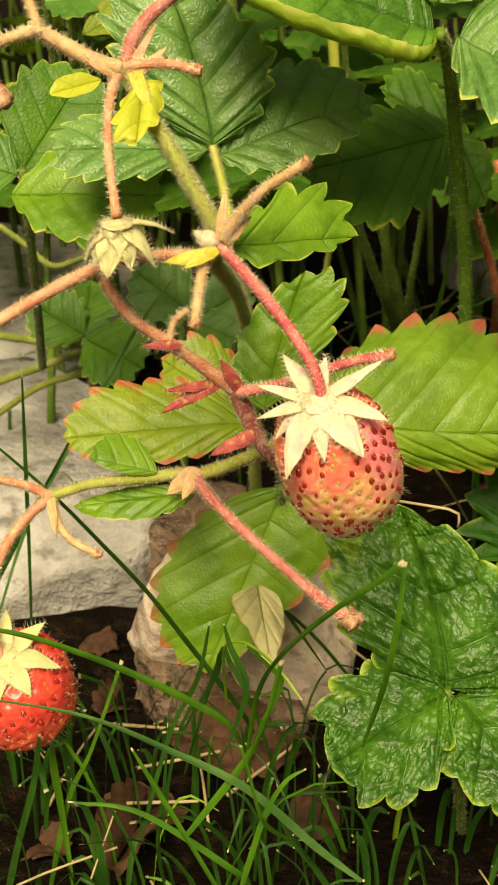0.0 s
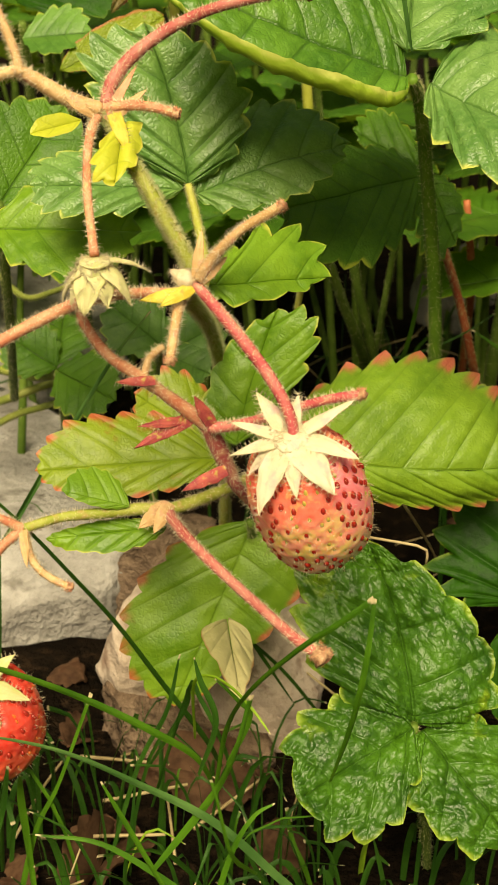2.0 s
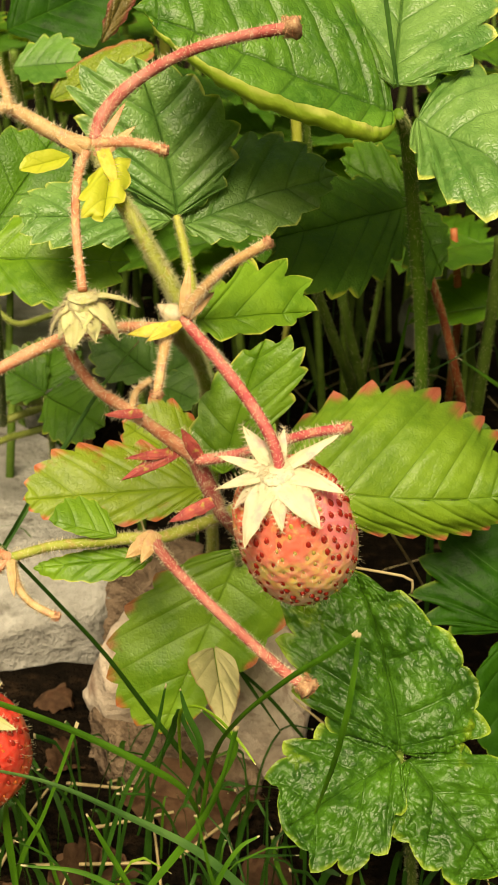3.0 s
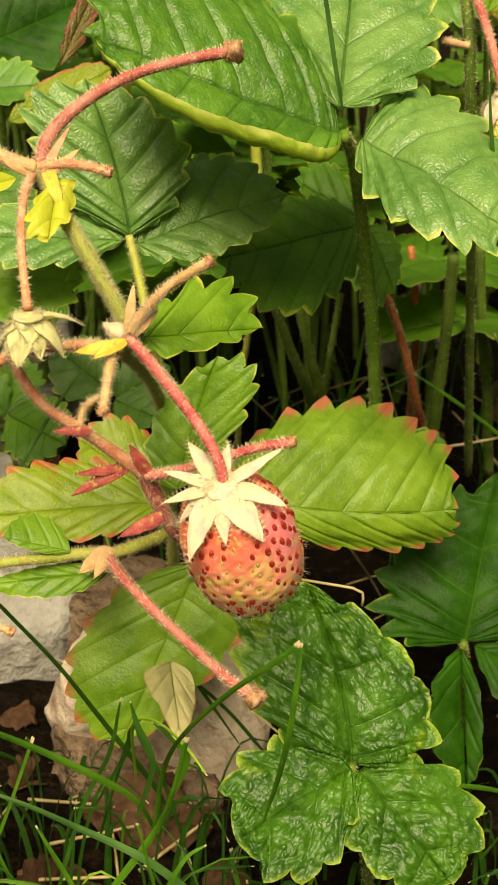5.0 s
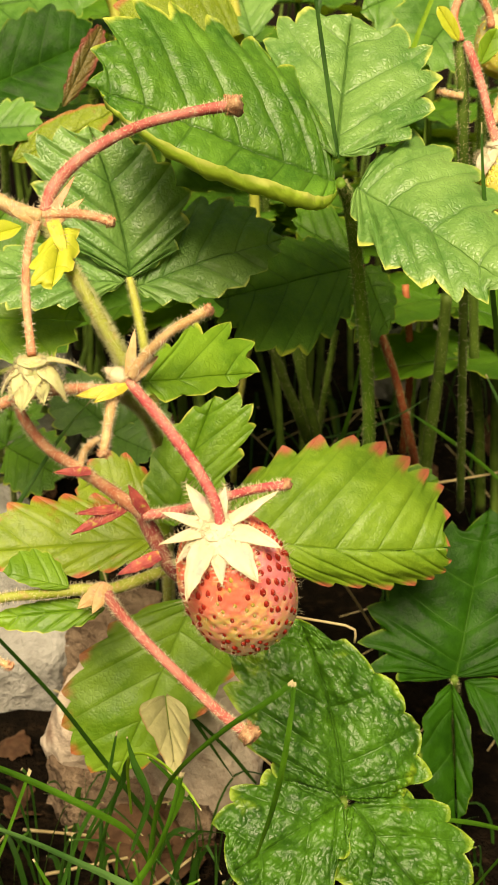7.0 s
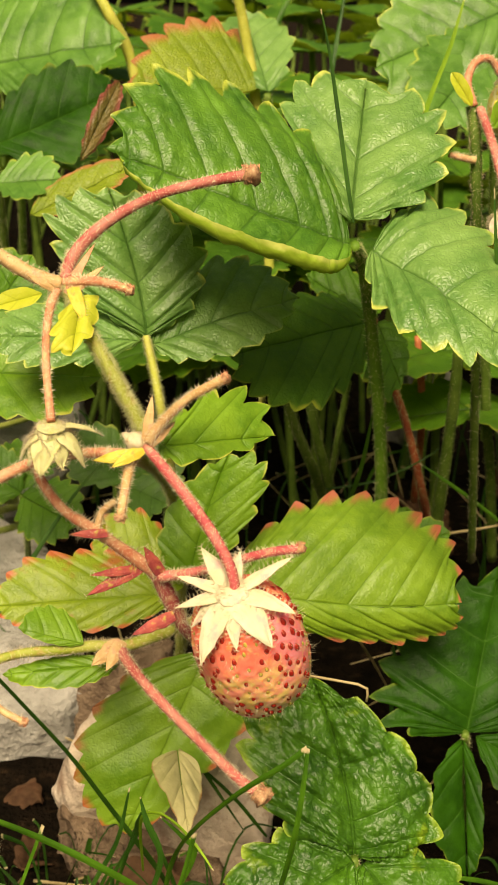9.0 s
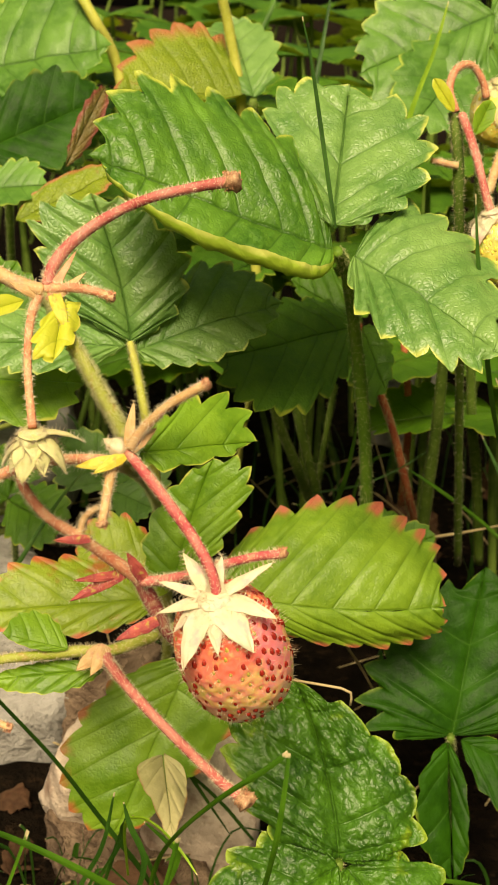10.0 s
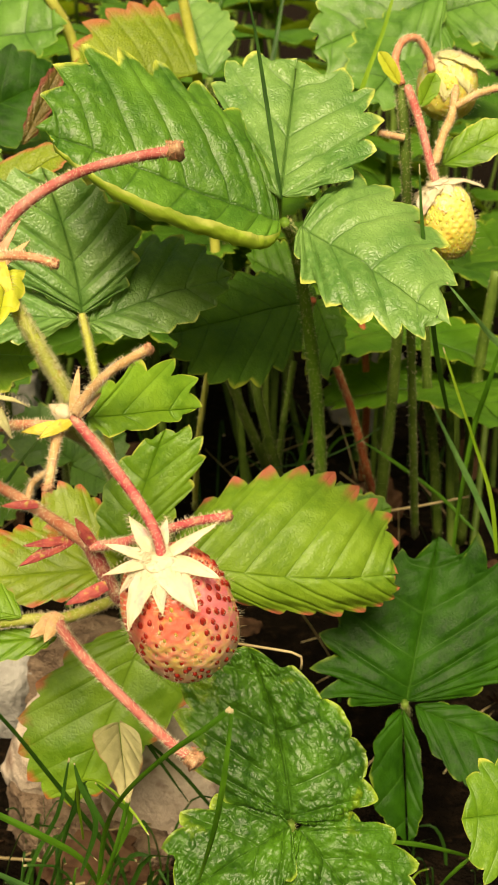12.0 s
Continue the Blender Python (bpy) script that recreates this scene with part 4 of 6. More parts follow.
# small leaflets and bracts on the fruiting stalk
blade((-0.0029, 0.2332, 0.1831), (0.0086, 0.2399, 0.1822), (0.0202, 0.2466, 0.1812), (0.0104, 0.2493, 0.1899), (0.0059, 0.2352, 0.1795), M_LIME, truss, "stalk_leaflet", teeth=5, tooth=0.42, shape=(0.5, 0.45, 3.0), seed=81, label="small bright green toothed leaf at the fork")
blade((-0.0200, 0.2429, 0.2121), (-0.0204, 0.2375, 0.2078), (-0.0208, 0.2321, 0.2036), (-0.0164, 0.2397, 0.2088), (-0.0251, 0.2345, 0.2064), M_YOUNG, truss, "bract", teeth=4, tooth=0.34, shape=(0.5, 0.4, 2.8), arch=0.2, wave=0.05, seed=82, label="small yellow bract leaf")
leaflet((-0.0280, 0.2420, 0.2129), (-0.0369, 0.2368, 0.2111), (0.0, -0.8, 0.6), mm(45, .235), M_YOUNG, truss, "bract", teeth=3, fold=0.3, tooth=0.15, seed=83, label="small yellow bract leaf")
blade((-0.0218, 0.2642, 0.1190), (-0.0296, 0.2638, 0.1212), (-0.0374, 0.2634, 0.1233), (-0.0300, 0.2626, 0.1196), (-0.0299, 0.2709, 0.1258), M_LIME, truss, "stalk_leaflet", teeth=7, tooth=0.12, seed=84, label="small folded green leaf on the stalk")
blade((-0.0131, 0.2654, 0.1128), (-0.0274, 0.2638, 0.1120), (-0.0417, 0.2631, 0.1104), (-0.0268, 0.2612, 0.1081), (-0.0278, 0.2664, 0.1140), M_LIME, truss, "stalk_leaflet", teeth=9, tooth=0.14, seed=85, label="small narrow bright green leaf")


def bract(points_from, points_to, up, width, material, name="bract", droop=0.5, seed=0):
    a, b = Vector(points_from), Vector(points_to)
    x = (b - a).normalized()
    z = Vector(up)
    z = (z - x * z.dot(x)).normalized()
    m = Matrix.Translation(a - Vector(root)) @ Matrix((x, z.cross(x), z)).transposed().to_4x4()
    return sepal((b - a).length, width * 0.8, droop, material, truss, m, name, seed)


bract((-0.0057, 0.2375, 0.1536), (-0.0174, 0.2293, 0.1501), FACE, 0.0042, M_BRACT_RED, seed=1)
bract((-0.0065, 0.2371, 0.1528), (-0.0160, 0.2302, 0.1544), FACE, 0.003, M_BRACT_RED, seed=2)
bract((-0.0019, 0.2365, 0.1515), (-0.0052, 0.2333, 0.1587), FACE, 0.004, M_BRACT_RED, seed=3)
bract((0.0011, 0.2382, 0.1408), (-0.0077, 0.2328, 0.1387), FACE, 0.0042, M_BRACT_RED, seed=4)
bract((-0.0136, 0.2321, 0.1633), (-0.0210, 0.2292, 0.1642), FACE, 0.0028, M_BRACT_RED, seed=5)
bract((-0.0129, 0.2645, 0.1191), (-0.0186, 0.2579, 0.1169), FACE, 0.006, M_STEM_OCHRE, seed=6)
bract((-0.0122, 0.2648, 0.1197), (-0.0153, 0.2575, 0.1160), FACE, 0.005, M_STEM_OCHRE, seed=7)
bract((-0.0065, 0.2290, 0.1828), (-0.0160, 0.2256, 0.1825), FACE, 0.0040, M_YOUNG_PLAIN, seed=8)
bract((-0.0060, 0.2285, 0.1840), (-0.0117, 0.2233, 0.1823), FACE, 0.0036, M_YOUNG_PLAIN, seed=9)
bract((-0.0055, 0.2290, 0.1850), (-0.0045, 0.2293, 0.1951), FACE, 0.0030, M_STEM_OCHRE, seed=10)
bract((-0.0049, 0.2290, 0.1850), (-0.0001, 0.2271, 0.1904), FACE, 0.0036, M_STEM_OCHRE, seed=11)
bract((-0.0231, 0.2421, 0.2131), (-0.0175, 0.2450, 0.2240), FACE, 0.0024, M_STEM_RED, seed=12)
bract((-0.0220, 0.2421, 0.2131), (-0.0155, 0.2423, 0.2195), FACE, 0.0026, M_STEM_OCHRE, seed=13)
bract((-0.0252, 0.2425, 0.2141), (-0.0307, 0.2408, 0.2174), FACE, 0.0032, M_STEM_OCHRE, seed=14)
bract((-0.0468, 0.2601, 0.1146), (-0.0455, 0.2530, 0.1087), FACE, 0.0030, M_STEM_OCHRE, seed=15)
bract((-0.0220, 0.2430, 0.2150), (-0.0188, 0.2357, 0.2090), FACE, 0.0040, M_YOUNG_PLAIN, seed=16)
bract((-0.0074, 0.2309, 0.1844), (-0.0096, 0.2278, 0.1873), FACE, 0.0034, M_HAIR, seed=17)


def dry_end(at, way, radius, name="dry_tip", seed=0):
    """The withered end of a fruit stalk: a small ragged brown cup."""
    z = Vector(way).normalized()
    turn = z.to_track_quat("Z", "Y").to_matrix().to_4x4()
    bm = bmesh.new()
    bmesh.ops.create_uvsphere(bm, u_segments=14, v_segments=10, radius=radius)
    for v in bm.verts:
        c = v.co * (1.2 / radius) + Vector((seed * 3.3, 0, 0))
        v.co += v.co.normalized() * radius * (0.55 * noise.noise(c) + 0.3 * noise.noise(c * 2.7))
        if v.co.z > 0.2 * radius:
            v.co.x *= 1.25
            v.co.y *= 1.25
    ob = part(name, bm, M_DRY, truss, "withered brown fruit end")
    ob.matrix_basis = Matrix.Translation(Vector(at) - Vector(root)) @ turn
    fuzz = part("hairs", hairs([(0, 0, -radius), (0, 0, 0), (0, 0, radius)], (radius, radius, radius * 0.8), 60, 0.0008, seed=seed), M_STEM_RED, ob)
    tagged(fuzz, kind="stuff")


bm = bmesh.new()
bmesh.ops.create_uvsphere(bm, u_segments=16, v_segments=12, radius=0.0019)
for v in bm.verts:
    v.co += v.co.normalized() * 0.0004 * noise.noise(v.co * 700)
bud = part("bud", bm, M_HAIR, truss, "pale woolly bud")
bud.location = Vector((-0.0076, 0.2300, 0.1852)) - Vector(root)
tagged(part("hairs", hairs([(0, 0, -0.0018), (0, 0, 0), (0, 0, 0.0019)], (0.0009, 0.0019, 0.0006), 130, 0.0010, seed=77), M_HAIR, bud, "fine pale hairs"), kind="stuff")
dry_end((0.0213, 0.2178, 0.1078), (0.8, -0.3, -0.5), 0.0020, seed=1)
dry_end((0.0153, 0.2602, 0.2366), (1.0, 0, 0.1), 0.0020, seed=2)
dry_end((-0.0095, 0.2381, 0.2151), (1.0, 0, -0.1), 0.0009, seed=3)
dry_end((0.0279, 0.2289, 0.1623), (1.0, 0, 0.1), 0.0010, seed=4)
dry_end((0.0104, 0.2248, 0.2009), (1.0, 0, 0.7), 0.0009, seed=5)
dry_end((-0.0353, 0.2522, 0.1034), (1.0, 0, -0.4), 0.0009, seed=6)
dry_end((-0.0102, 0.2211, 0.1717), (0, 0, -1), 0.0009, seed=7)
dry_end((-0.0470, 0.2385, 0.2101), (0.6, 0, -0.8), 0.0022, seed=8)

# the empty calyx hanging below the upper fork
hang = (-0.0241, 0.2222, 0.1917)
hung = thing("empty_calyx", hang, "pale hairy empty calyx hanging on a thin stalk", "calyx")
bm = bmesh.new()
bmesh.ops.create_uvsphere(bm, u_segments=20, v_segments=14, radius=0.0028)
for v in bm.verts:
    v.co.z *= 0.85
    v.co += v.co.normalized() * 0.0006 * noise.noise(v.co * 600)
cup_ob = part("receptacle", bm, M_SEPAL_GREEN, hung)
cup_ob.location = (0, 0, -0.0032)
tagged(part("hairs", hairs([(0, 0, 0.0002), (0, 0, -0.003), (0, 0, -0.0056)], (0.0022, 0.0029, 0.0024), 60, 0.0009, seed=9), M_HAIR, hung, "fine pale hairs"), kind="stuff")
calyx(hung, (0, 0, -0.0012), pose(0, 0, 0, 10), [(-108, -22, 0.0108, 0.0066, 1.15), (-62, -18, 0.0094, 0.0054, 1.15), (-24, -10, 0.0110, 0.0048, 1.2), (14, 12, 0.0110, 0.0022, 1.0), (60, -15, 0.0090, 0.0050, 1.1), (105, -15, 0.0090, 0.0050, 1.1), (150, -15, 0.0090, 0.0050, 1.1), (182, -14, 0.0106, 0.0046, 1.3), (-148, -20, 0.0098, 0.0054, 1.2)], M_SEPAL_GREEN, seed=43, boss=0.0030)


# ---- leaves behind ----
at = (-0.0611, 0.3348, 0.1753)
lo = leaf(at, "soft green quilted strawberry leaf beside hairy stalks", [(-0.0611, 0.3348, 0.1753), (-0.0641, 0.3570, 0.1400), (-0.0716, 0.4008, 0.0920)], (0.0012, 0.0015), seed=8)
leaflet((-0.0632, 0.3269, 0.1703), (-0.0231, 0.3220, 0.1715), (0.0, -0.7, 0.7), mm(200, .33), M_LIME, lo, teeth=7, fold=0.1, curl=0.05, seed=91, quilt=0.0006)
leaflet((-0.0628, 0.3391, 0.1728), (-0.0457, 0.3561, 0.1972), (0.2, -0.85, 0.5), mm(190, .34), M_DARK, lo, teeth=8, fold=0.1, seed=92)
leaflet((-0.0632, 0.3371, 0.1732), (-0.0902, 0.3330, 0.1832), (0.0, -0.7, 0.7), mm(190, .34), M_BACK, lo, teeth=8, seed=93)

at = (-0.0684, 0.4883, 0.2560)
lp = leaf(at, "soft grey-green strawberry leaf standing tall", [(-0.0770, 0.4891, 0.2577), (-0.0729, 0.5292, 0.2019), (-0.0811, 0.5964, 0.1092)], (0.0014, 0.0018), seed=9)
blade((-0.0816, 0.4889, 0.2451), (-0.0542, 0.4819, 0.2508), (-0.0267, 0.4750, 0.2565), (-0.0576, 0.5081, 0.2791), (-0.0536, 0.4700, 0.2374), M_BACK, lp, teeth=9, tooth=0.16, quilt=0.0006, seed=94)
leaflet((-0.0896, 0.5126, 0.2609), (-0.0447, 0.5377, 0.2911), (0.0, -0.75, 0.65), mm(220, .46), M_BACK, lp, teeth=9, seed=95)

at = (0.0294, 0.4807, 0.2397)
lq = leaf(at, "yellow-green strawberry leaf with red-brown margins", [(0.0294, 0.4805, 0.2393), (0.0342, 0.4968, 0.2033), (0.0446, 0.5293, 0.1311)], (0.0014, 0.0018), seed=10)
blade((0.0249, 0.4805, 0.2406), (0.0021, 0.4739, 0.2411), (-0.0207, 0.4674, 0.2416), (-0.0029, 0.4683, 0.2368), (0.0014, 0.4965, 0.2654), M_OLIVE, lq, teeth=8, tooth=0.2, quilt=0.0006, roll=(1.4, 0.0, 0.5), shape=(0.5, 0.5, 2.8), seed=96)
leaflet((0.0298, 0.4809, 0.2401), (0.0206, 0.5158, 0.2677), (0.0, -0.75, 0.65), mm(140, .45), M_PALE, lq, teeth=8, seed=97)

at = (-0.0693, 0.4459, 0.2124)
lr = leaf(at, "dark shaded strawberry leaf among tall stalks", [(-0.0693, 0.4459, 0.2124), (-0.0711, 0.4784, 0.1639), (-0.0755, 0.5169, 0.1045)], (0.0014, 0.0018), seed=11)
leaflet((-0.0716, 0.4490, 0.2190), (-0.0269, 0.4636, 0.2386), (0.1, -0.8, 0.5), mm(190, .42), M_SHADE_GREEN, lr, teeth=9, seed=98)
leaflet((-0.0674, 0.4329, 0.2083), (-0.0451, 0.4290, 0.2116), (0.1, -0.6, 0.8), mm(120, .41), M_BACK, lr, teeth=7, fold=0.2, seed=99)
at = (-0.0357, 0.4334, 0.2094)
ls = leaf(at, "olive strawberry leaf with a red folded edge", [(-0.0355, 0.4317, 0.2057), (-0.0369, 0.4589, 0.1693), (-0.0398, 0.5078, 0.1085)], (0.0014, 0.0018), seed=12)
leaflet((-0.0537, 0.4181, 0.2002), (-0.0204, 0.4259, 0.2168), (0.0, -0.65, 0.75), mm(90, .40), M_OLIVE, ls, teeth=7, fold=0.1, tooth=0.1, seed=100)
leaflet((-0.0380, 0.4369, 0.2168), (-0.0257, 0.4547, 0.2432), (0.5, -0.75, 0.3), mm(45, .41), M_REDDISH, ls, teeth=8, seed=101)

at = (0.1143, 0.4710, 0.2662)
lv = leaf(at, "grey-green strawberry leaf by the unripe berries", [(0.1143, 0.4708, 0.2658), (0.1198, 0.4804, 0.2154), (0.1300, 0.5011, 0.1414)], (0.0014, 0.0018), seed=13)
blade((0.1175, 0.4708, 0.2743), (0.0935, 0.4645, 0.2634), (0.0694, 0.4582, 0.2524), (0.0950, 0.4440, 0.2360), (0.0822, 0.4768, 0.2787), M_BACK, lv, teeth=8, tooth=0.2, quilt=0.0006, seed=102)
leaflet((0.1147, 0.4704, 0.2651), (0.0852, 0.4350, 0.2365), (0.0, -0.85, 0.5), mm(200, .41), M_BACK, lv, teeth=9, fold=0.1, seed=103)
leaflet((0.1151, 0.4710, 0.2663), (0.1495, 0.4644, 0.2758), (0.0, -0.8, 0.6), mm(220, .42), M_BACK, lv, teeth=9, seed=104)

at = (0.1136, 0.2438, 0.0630)
li = leaf(at, "light green strawberry leaf low at the bed's edge", [(0.1136, 0.2438, 0.0630), (0.1242, 0.2615, 0.0299), (0.1381, 0.2822, -0.0204)], (0.0012, 0.0015), seed=14)
blade((0.1120, 0.2475, 0.0709), (0.1009, 0.2455, 0.0716), (0.0926, 0.2434, 0.0723), (0.1000, 0.2359, 0.0598), (0.1007, 0.2541, 0.0828), M_LIME, li, teeth=5, tooth=0.25, shape=(0.5, 0.4, 3.0), seed=105)

# small greenery low behind the stalks
at = (-0.0202, 0.3798, 0.1179)
lk = leaf(at, "small mid green strawberry leaf low in the shade", [(-0.0202, 0.3798, 0.1179), (-0.0202, 0.4076, 0.0829), (-0.0214, 0.4445, 0.0437)], (0.0010, 0.0013), seed=15)
leaflet((-0.0175, 0.3798, 0.1179), (-0.0366, 0.3859, 0.1311), (0.0, -0.8, 0.6), mm(120, .40), M_BACK, lk, teeth=7, seed=106)
leaflet((-0.0175, 0.3794, 0.1171), (-0.0002, 0.3836, 0.1261), (0.0, -0.8, 0.6), mm(110, .40), M_BACK, lk, teeth=7, seed=107)
leaflet((-0.0175, 0.3790, 0.1163), (-0.0038, 0.3720, 0.1130), (0.0, -0.7, 0.7), mm(90, .40), M_BACK, lk, teeth=7, seed=108)
at = (-0.0583, 0.4143, 0.0974)
lm = leaf(at, "dark shaded strawberry leaf low over the pale stone", [(-0.0583, 0.4143, 0.0974), (-0.0590, 0.4336, 0.0676), (-0.0641, 0.4697, 0.0268)], (0.0010, 0.0013), seed=16)
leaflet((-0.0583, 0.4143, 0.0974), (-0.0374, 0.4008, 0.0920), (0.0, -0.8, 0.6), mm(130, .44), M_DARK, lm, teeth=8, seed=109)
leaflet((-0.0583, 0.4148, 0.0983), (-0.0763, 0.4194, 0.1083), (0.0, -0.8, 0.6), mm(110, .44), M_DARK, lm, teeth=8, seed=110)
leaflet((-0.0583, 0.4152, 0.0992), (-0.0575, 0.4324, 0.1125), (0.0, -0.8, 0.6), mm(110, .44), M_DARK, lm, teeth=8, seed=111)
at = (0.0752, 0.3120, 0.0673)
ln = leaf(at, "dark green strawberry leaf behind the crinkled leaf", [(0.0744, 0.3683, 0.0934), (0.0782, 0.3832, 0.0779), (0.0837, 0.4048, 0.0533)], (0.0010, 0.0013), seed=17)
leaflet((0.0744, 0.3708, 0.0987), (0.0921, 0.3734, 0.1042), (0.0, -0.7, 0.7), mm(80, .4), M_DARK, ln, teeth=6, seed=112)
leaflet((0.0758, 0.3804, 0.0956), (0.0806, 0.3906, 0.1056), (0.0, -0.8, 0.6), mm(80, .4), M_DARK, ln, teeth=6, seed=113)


def leaf_stalk(points, radii, material, seed=0, per_mm=2):
    """A leaf stalk whose leaf is out of sight above."""
    ob = thing("leaf_stalk", points[0], STALK_LABEL[material.name], "stalk", "leaf stalks")
    stalk("stem", sub(points, points[0]), radii, material, ob, M_HAIR_GREEN, per_mm, 0.0009, seed=seed)


STALK_LABEL = {"petiole_green": "upright hairy green strawberry leaf stalk", "petiole_red": "upright reddish strawberry leaf stalk", "petiole_olive": "dull olive strawberry leaf stalk", "petiole_yellow": "pale yellow-green strawberry leaf stalk"}
leaf_stalk([(0.0934, 0.3904, 0.1643), (0.0942, 0.3949, 0.1385), (0.0944, 0.4005, 0.1151), (0.0956, 0.4103, 0.0887), (0.0992, 0.4293, 0.0586)], (0.0019, 0.0024), M_PETIOLE, 31)
leaf_stalk([(0.1070, 0.4119, 0.1632), (0.1123, 0.4190, 0.1311), (0.1188, 0.4289, 0.1050), (0.1268, 0.4424, 0.0629)], (0.0017, 0.002), M_PETIOLE, 32)
leaf_stalk([(0.1364, 0.4293, 0.1767), (0.1349, 0.4344, 0.1403), (0.1364, 0.4423, 0.1100), (0.1411, 0.4597, 0.0527)], (0.002, 0.0024), M_PETIOLE, 33)
leaf_stalk([(0.0348, 0.4141, 0.1443), (0.0434, 0.4254, 0.1212), (0.0526, 0.4370, 0.0987), (0.0644, 0.4655, 0.0652)], (0.0016, 0.002), M_PETIOLE, 34)
leaf_stalk([(0.0454, 0.4355, 0.1428), (0.0506, 0.4360, 0.1201), (0.0591, 0.4445, 0.0912), (0.0668, 0.4635, 0.0608)], (0.0018, 0.002), M_PETIOLE, 35)
leaf_stalk([(0.0306, 0.4158, 0.1480), (0.0288, 0.4281, 0.1268), (0.0270, 0.4388, 0.1025), (0.0272, 0.4653, 0.0648)], (0.0010, 0.0012), M_PETIOLE_YELLOW, 36)
leaf_stalk([(0.0648, 0.4533, 0.1336), (0.0625, 0.4542, 0.1119), (0.0610, 0.4633, 0.0840), (0.0614, 0.4808, 0.0506)], (0.0012, 0.0014), M_PETIOLE, 37)
leaf_stalk([(0.0920, 0.4612, 0.1506), (0.0959, 0.4574, 0.1187), (0.0984, 0.4708, 0.0764)], (0.0014, 0.0016), M_PETIOLE_RED, 38)
leaf_stalk([(0.0149, 0.4894, 0.2820), (0.0201, 0.4910, 0.2618), (0.0256, 0.4894, 0.2347), (0.0329, 0.4980, 0.1823), (0.0394, 0.5088, 0.1107)], (0.0020, 0.0022), M_PETIOLE_YELLOW, 39)
leaf_stalk([(-0.0404, 0.4882, 0.2795), (-0.0314, 0.4819, 0.2659), (-0.0241, 0.4863, 0.2518), (-0.0194, 0.4857, 0.2267), (-0.0191, 0.5176, 0.1769)], (0.0020, 0.0022), M_PETIOLE_YELLOW, 40)
leaf_stalk([(-0.0022, 0.4182, 0.1293), (-0.0042, 0.4177, 0.1047), (-0.0054, 0.4261, 0.0753), (-0.0071, 0.4516, 0.0354)], (0.0012, 0.0014), M_PETIOLE, 41)
leaf_stalk([(-0.0463, 0.4238, 0.0940), (-0.0672, 0.4321, 0.0882), (-0.0858, 0.4426, 0.0870), (-0.1050, 0.4529, 0.0855)], (0.0016, 0.0016), M_PETIOLE_OLIVE, 42)
leaf_stalk([(-0.0463, 0.4327, 0.0895), (-0.0644, 0.4403, 0.0822), (-0.0793, 0.4381, 0.0773), (-0.1072, 0.4529, 0.0619)], (0.0015, 0.0016), M_PETIOLE_OLIVE, 43)
leaf_stalk([(-0.0494, 0.4390, 0.0793), (-0.0665, 0.4367, 0.0744), (-0.0832, 0.4437, 0.0657), (-0.1094, 0.4555, 0.0436)], (0.0013, 0.0014), M_PETIOLE_OLIVE, 44)
leaf_stalk([(-0.0403, 0.4100, 0.1355), (-0.0589, 0.4165, 0.1257), (-0.0703, 0.4253, 0.1210), (-0.0821, 0.4385, 0.1255), (-0.0986, 0.4526, 0.1322)], (0.0010, 0.0012), M_PETIOLE_OLIVE, 45)

# the second fruiting stalk with unripe berries
sec = (0.0775, 0.3294, 0.2466)
truss2 = thing("fruiting_stalk", sec, "hairy green strawberry fruit stalk bearing unripe berries", "stalk")
for n, (pts, rad, mat) in enumerate((
    ([(0.0769, 0.3301, 0.2480), (0.0787, 0.3286, 0.2377), (0.0806, 0.3284, 0.2208), (0.0854, 0.3383, 0.1947), (0.0941, 0.3612, 0.1491), (0.1071, 0.3967, 0.0832)], (0.0016, 0.0014, 0.0014), M_PETIOLE),
    ([(0.0773, 0.3290, 0.2481), (0.0753, 0.3306, 0.2539), (0.0772, 0.3330, 0.2590), (0.0817, 0.3357, 0.2601), (0.0852, 0.3361, 0.2562), (0.0868, 0.3362, 0.2517)], (0.0011, 0.0010, 0.0010), M_STEM_RED),
    ([(0.0789, 0.3287, 0.2474), (0.0803, 0.3232, 0.2427), (0.0819, 0.3167, 0.2360), (0.0833, 0.3114, 0.2292), (0.0845, 0.3081, 0.2245)], (0.0012, 0.0011, 0.0012), M_STEM_PINK),
    ([(0.0869, 0.3229, 0.2279), (0.0893, 0.3263, 0.2352), (0.0920, 0.3298, 0.2403), (0.0936, 0.3346, 0.2483)], (0.0013, 0.0012, 0.0010), M_STEM_OCHRE),
    ([(0.0783, 0.3258, 0.2342), (0.0742, 0.3251, 0.2349), (0.0709, 0.3243, 0.2356)], (0.0010, 0.0008), M_STEM_OCHRE),
    ([(0.0928, 0.3308, 0.2425), (0.1000, 0.3326, 0.2463), (0.1096, 0.3338, 0.2488)], (0.0010, 0.0010), M_STEM_OCHRE),
)):
    stalk("branch" if n else "main_stem", sub(pts, sec), rad, mat, truss2, M_HAIR, 8 if n else 3, 0.0008, seed=60 + n)
at = (0.0850, 0.3080, 0.2243)
g1 = berry(at, (-0.32, 0.0, 1.0), (1, 0, 0), 0.0074, 0.0205, M_BERRY_GREEN, M_ACHENE_GREEN, M_ACHENE_OLIVE, "unripe yellow-green strawberry on a pink stalk", count=240, blunt=0.03, seed_size=0.00078, pit=0.00026)
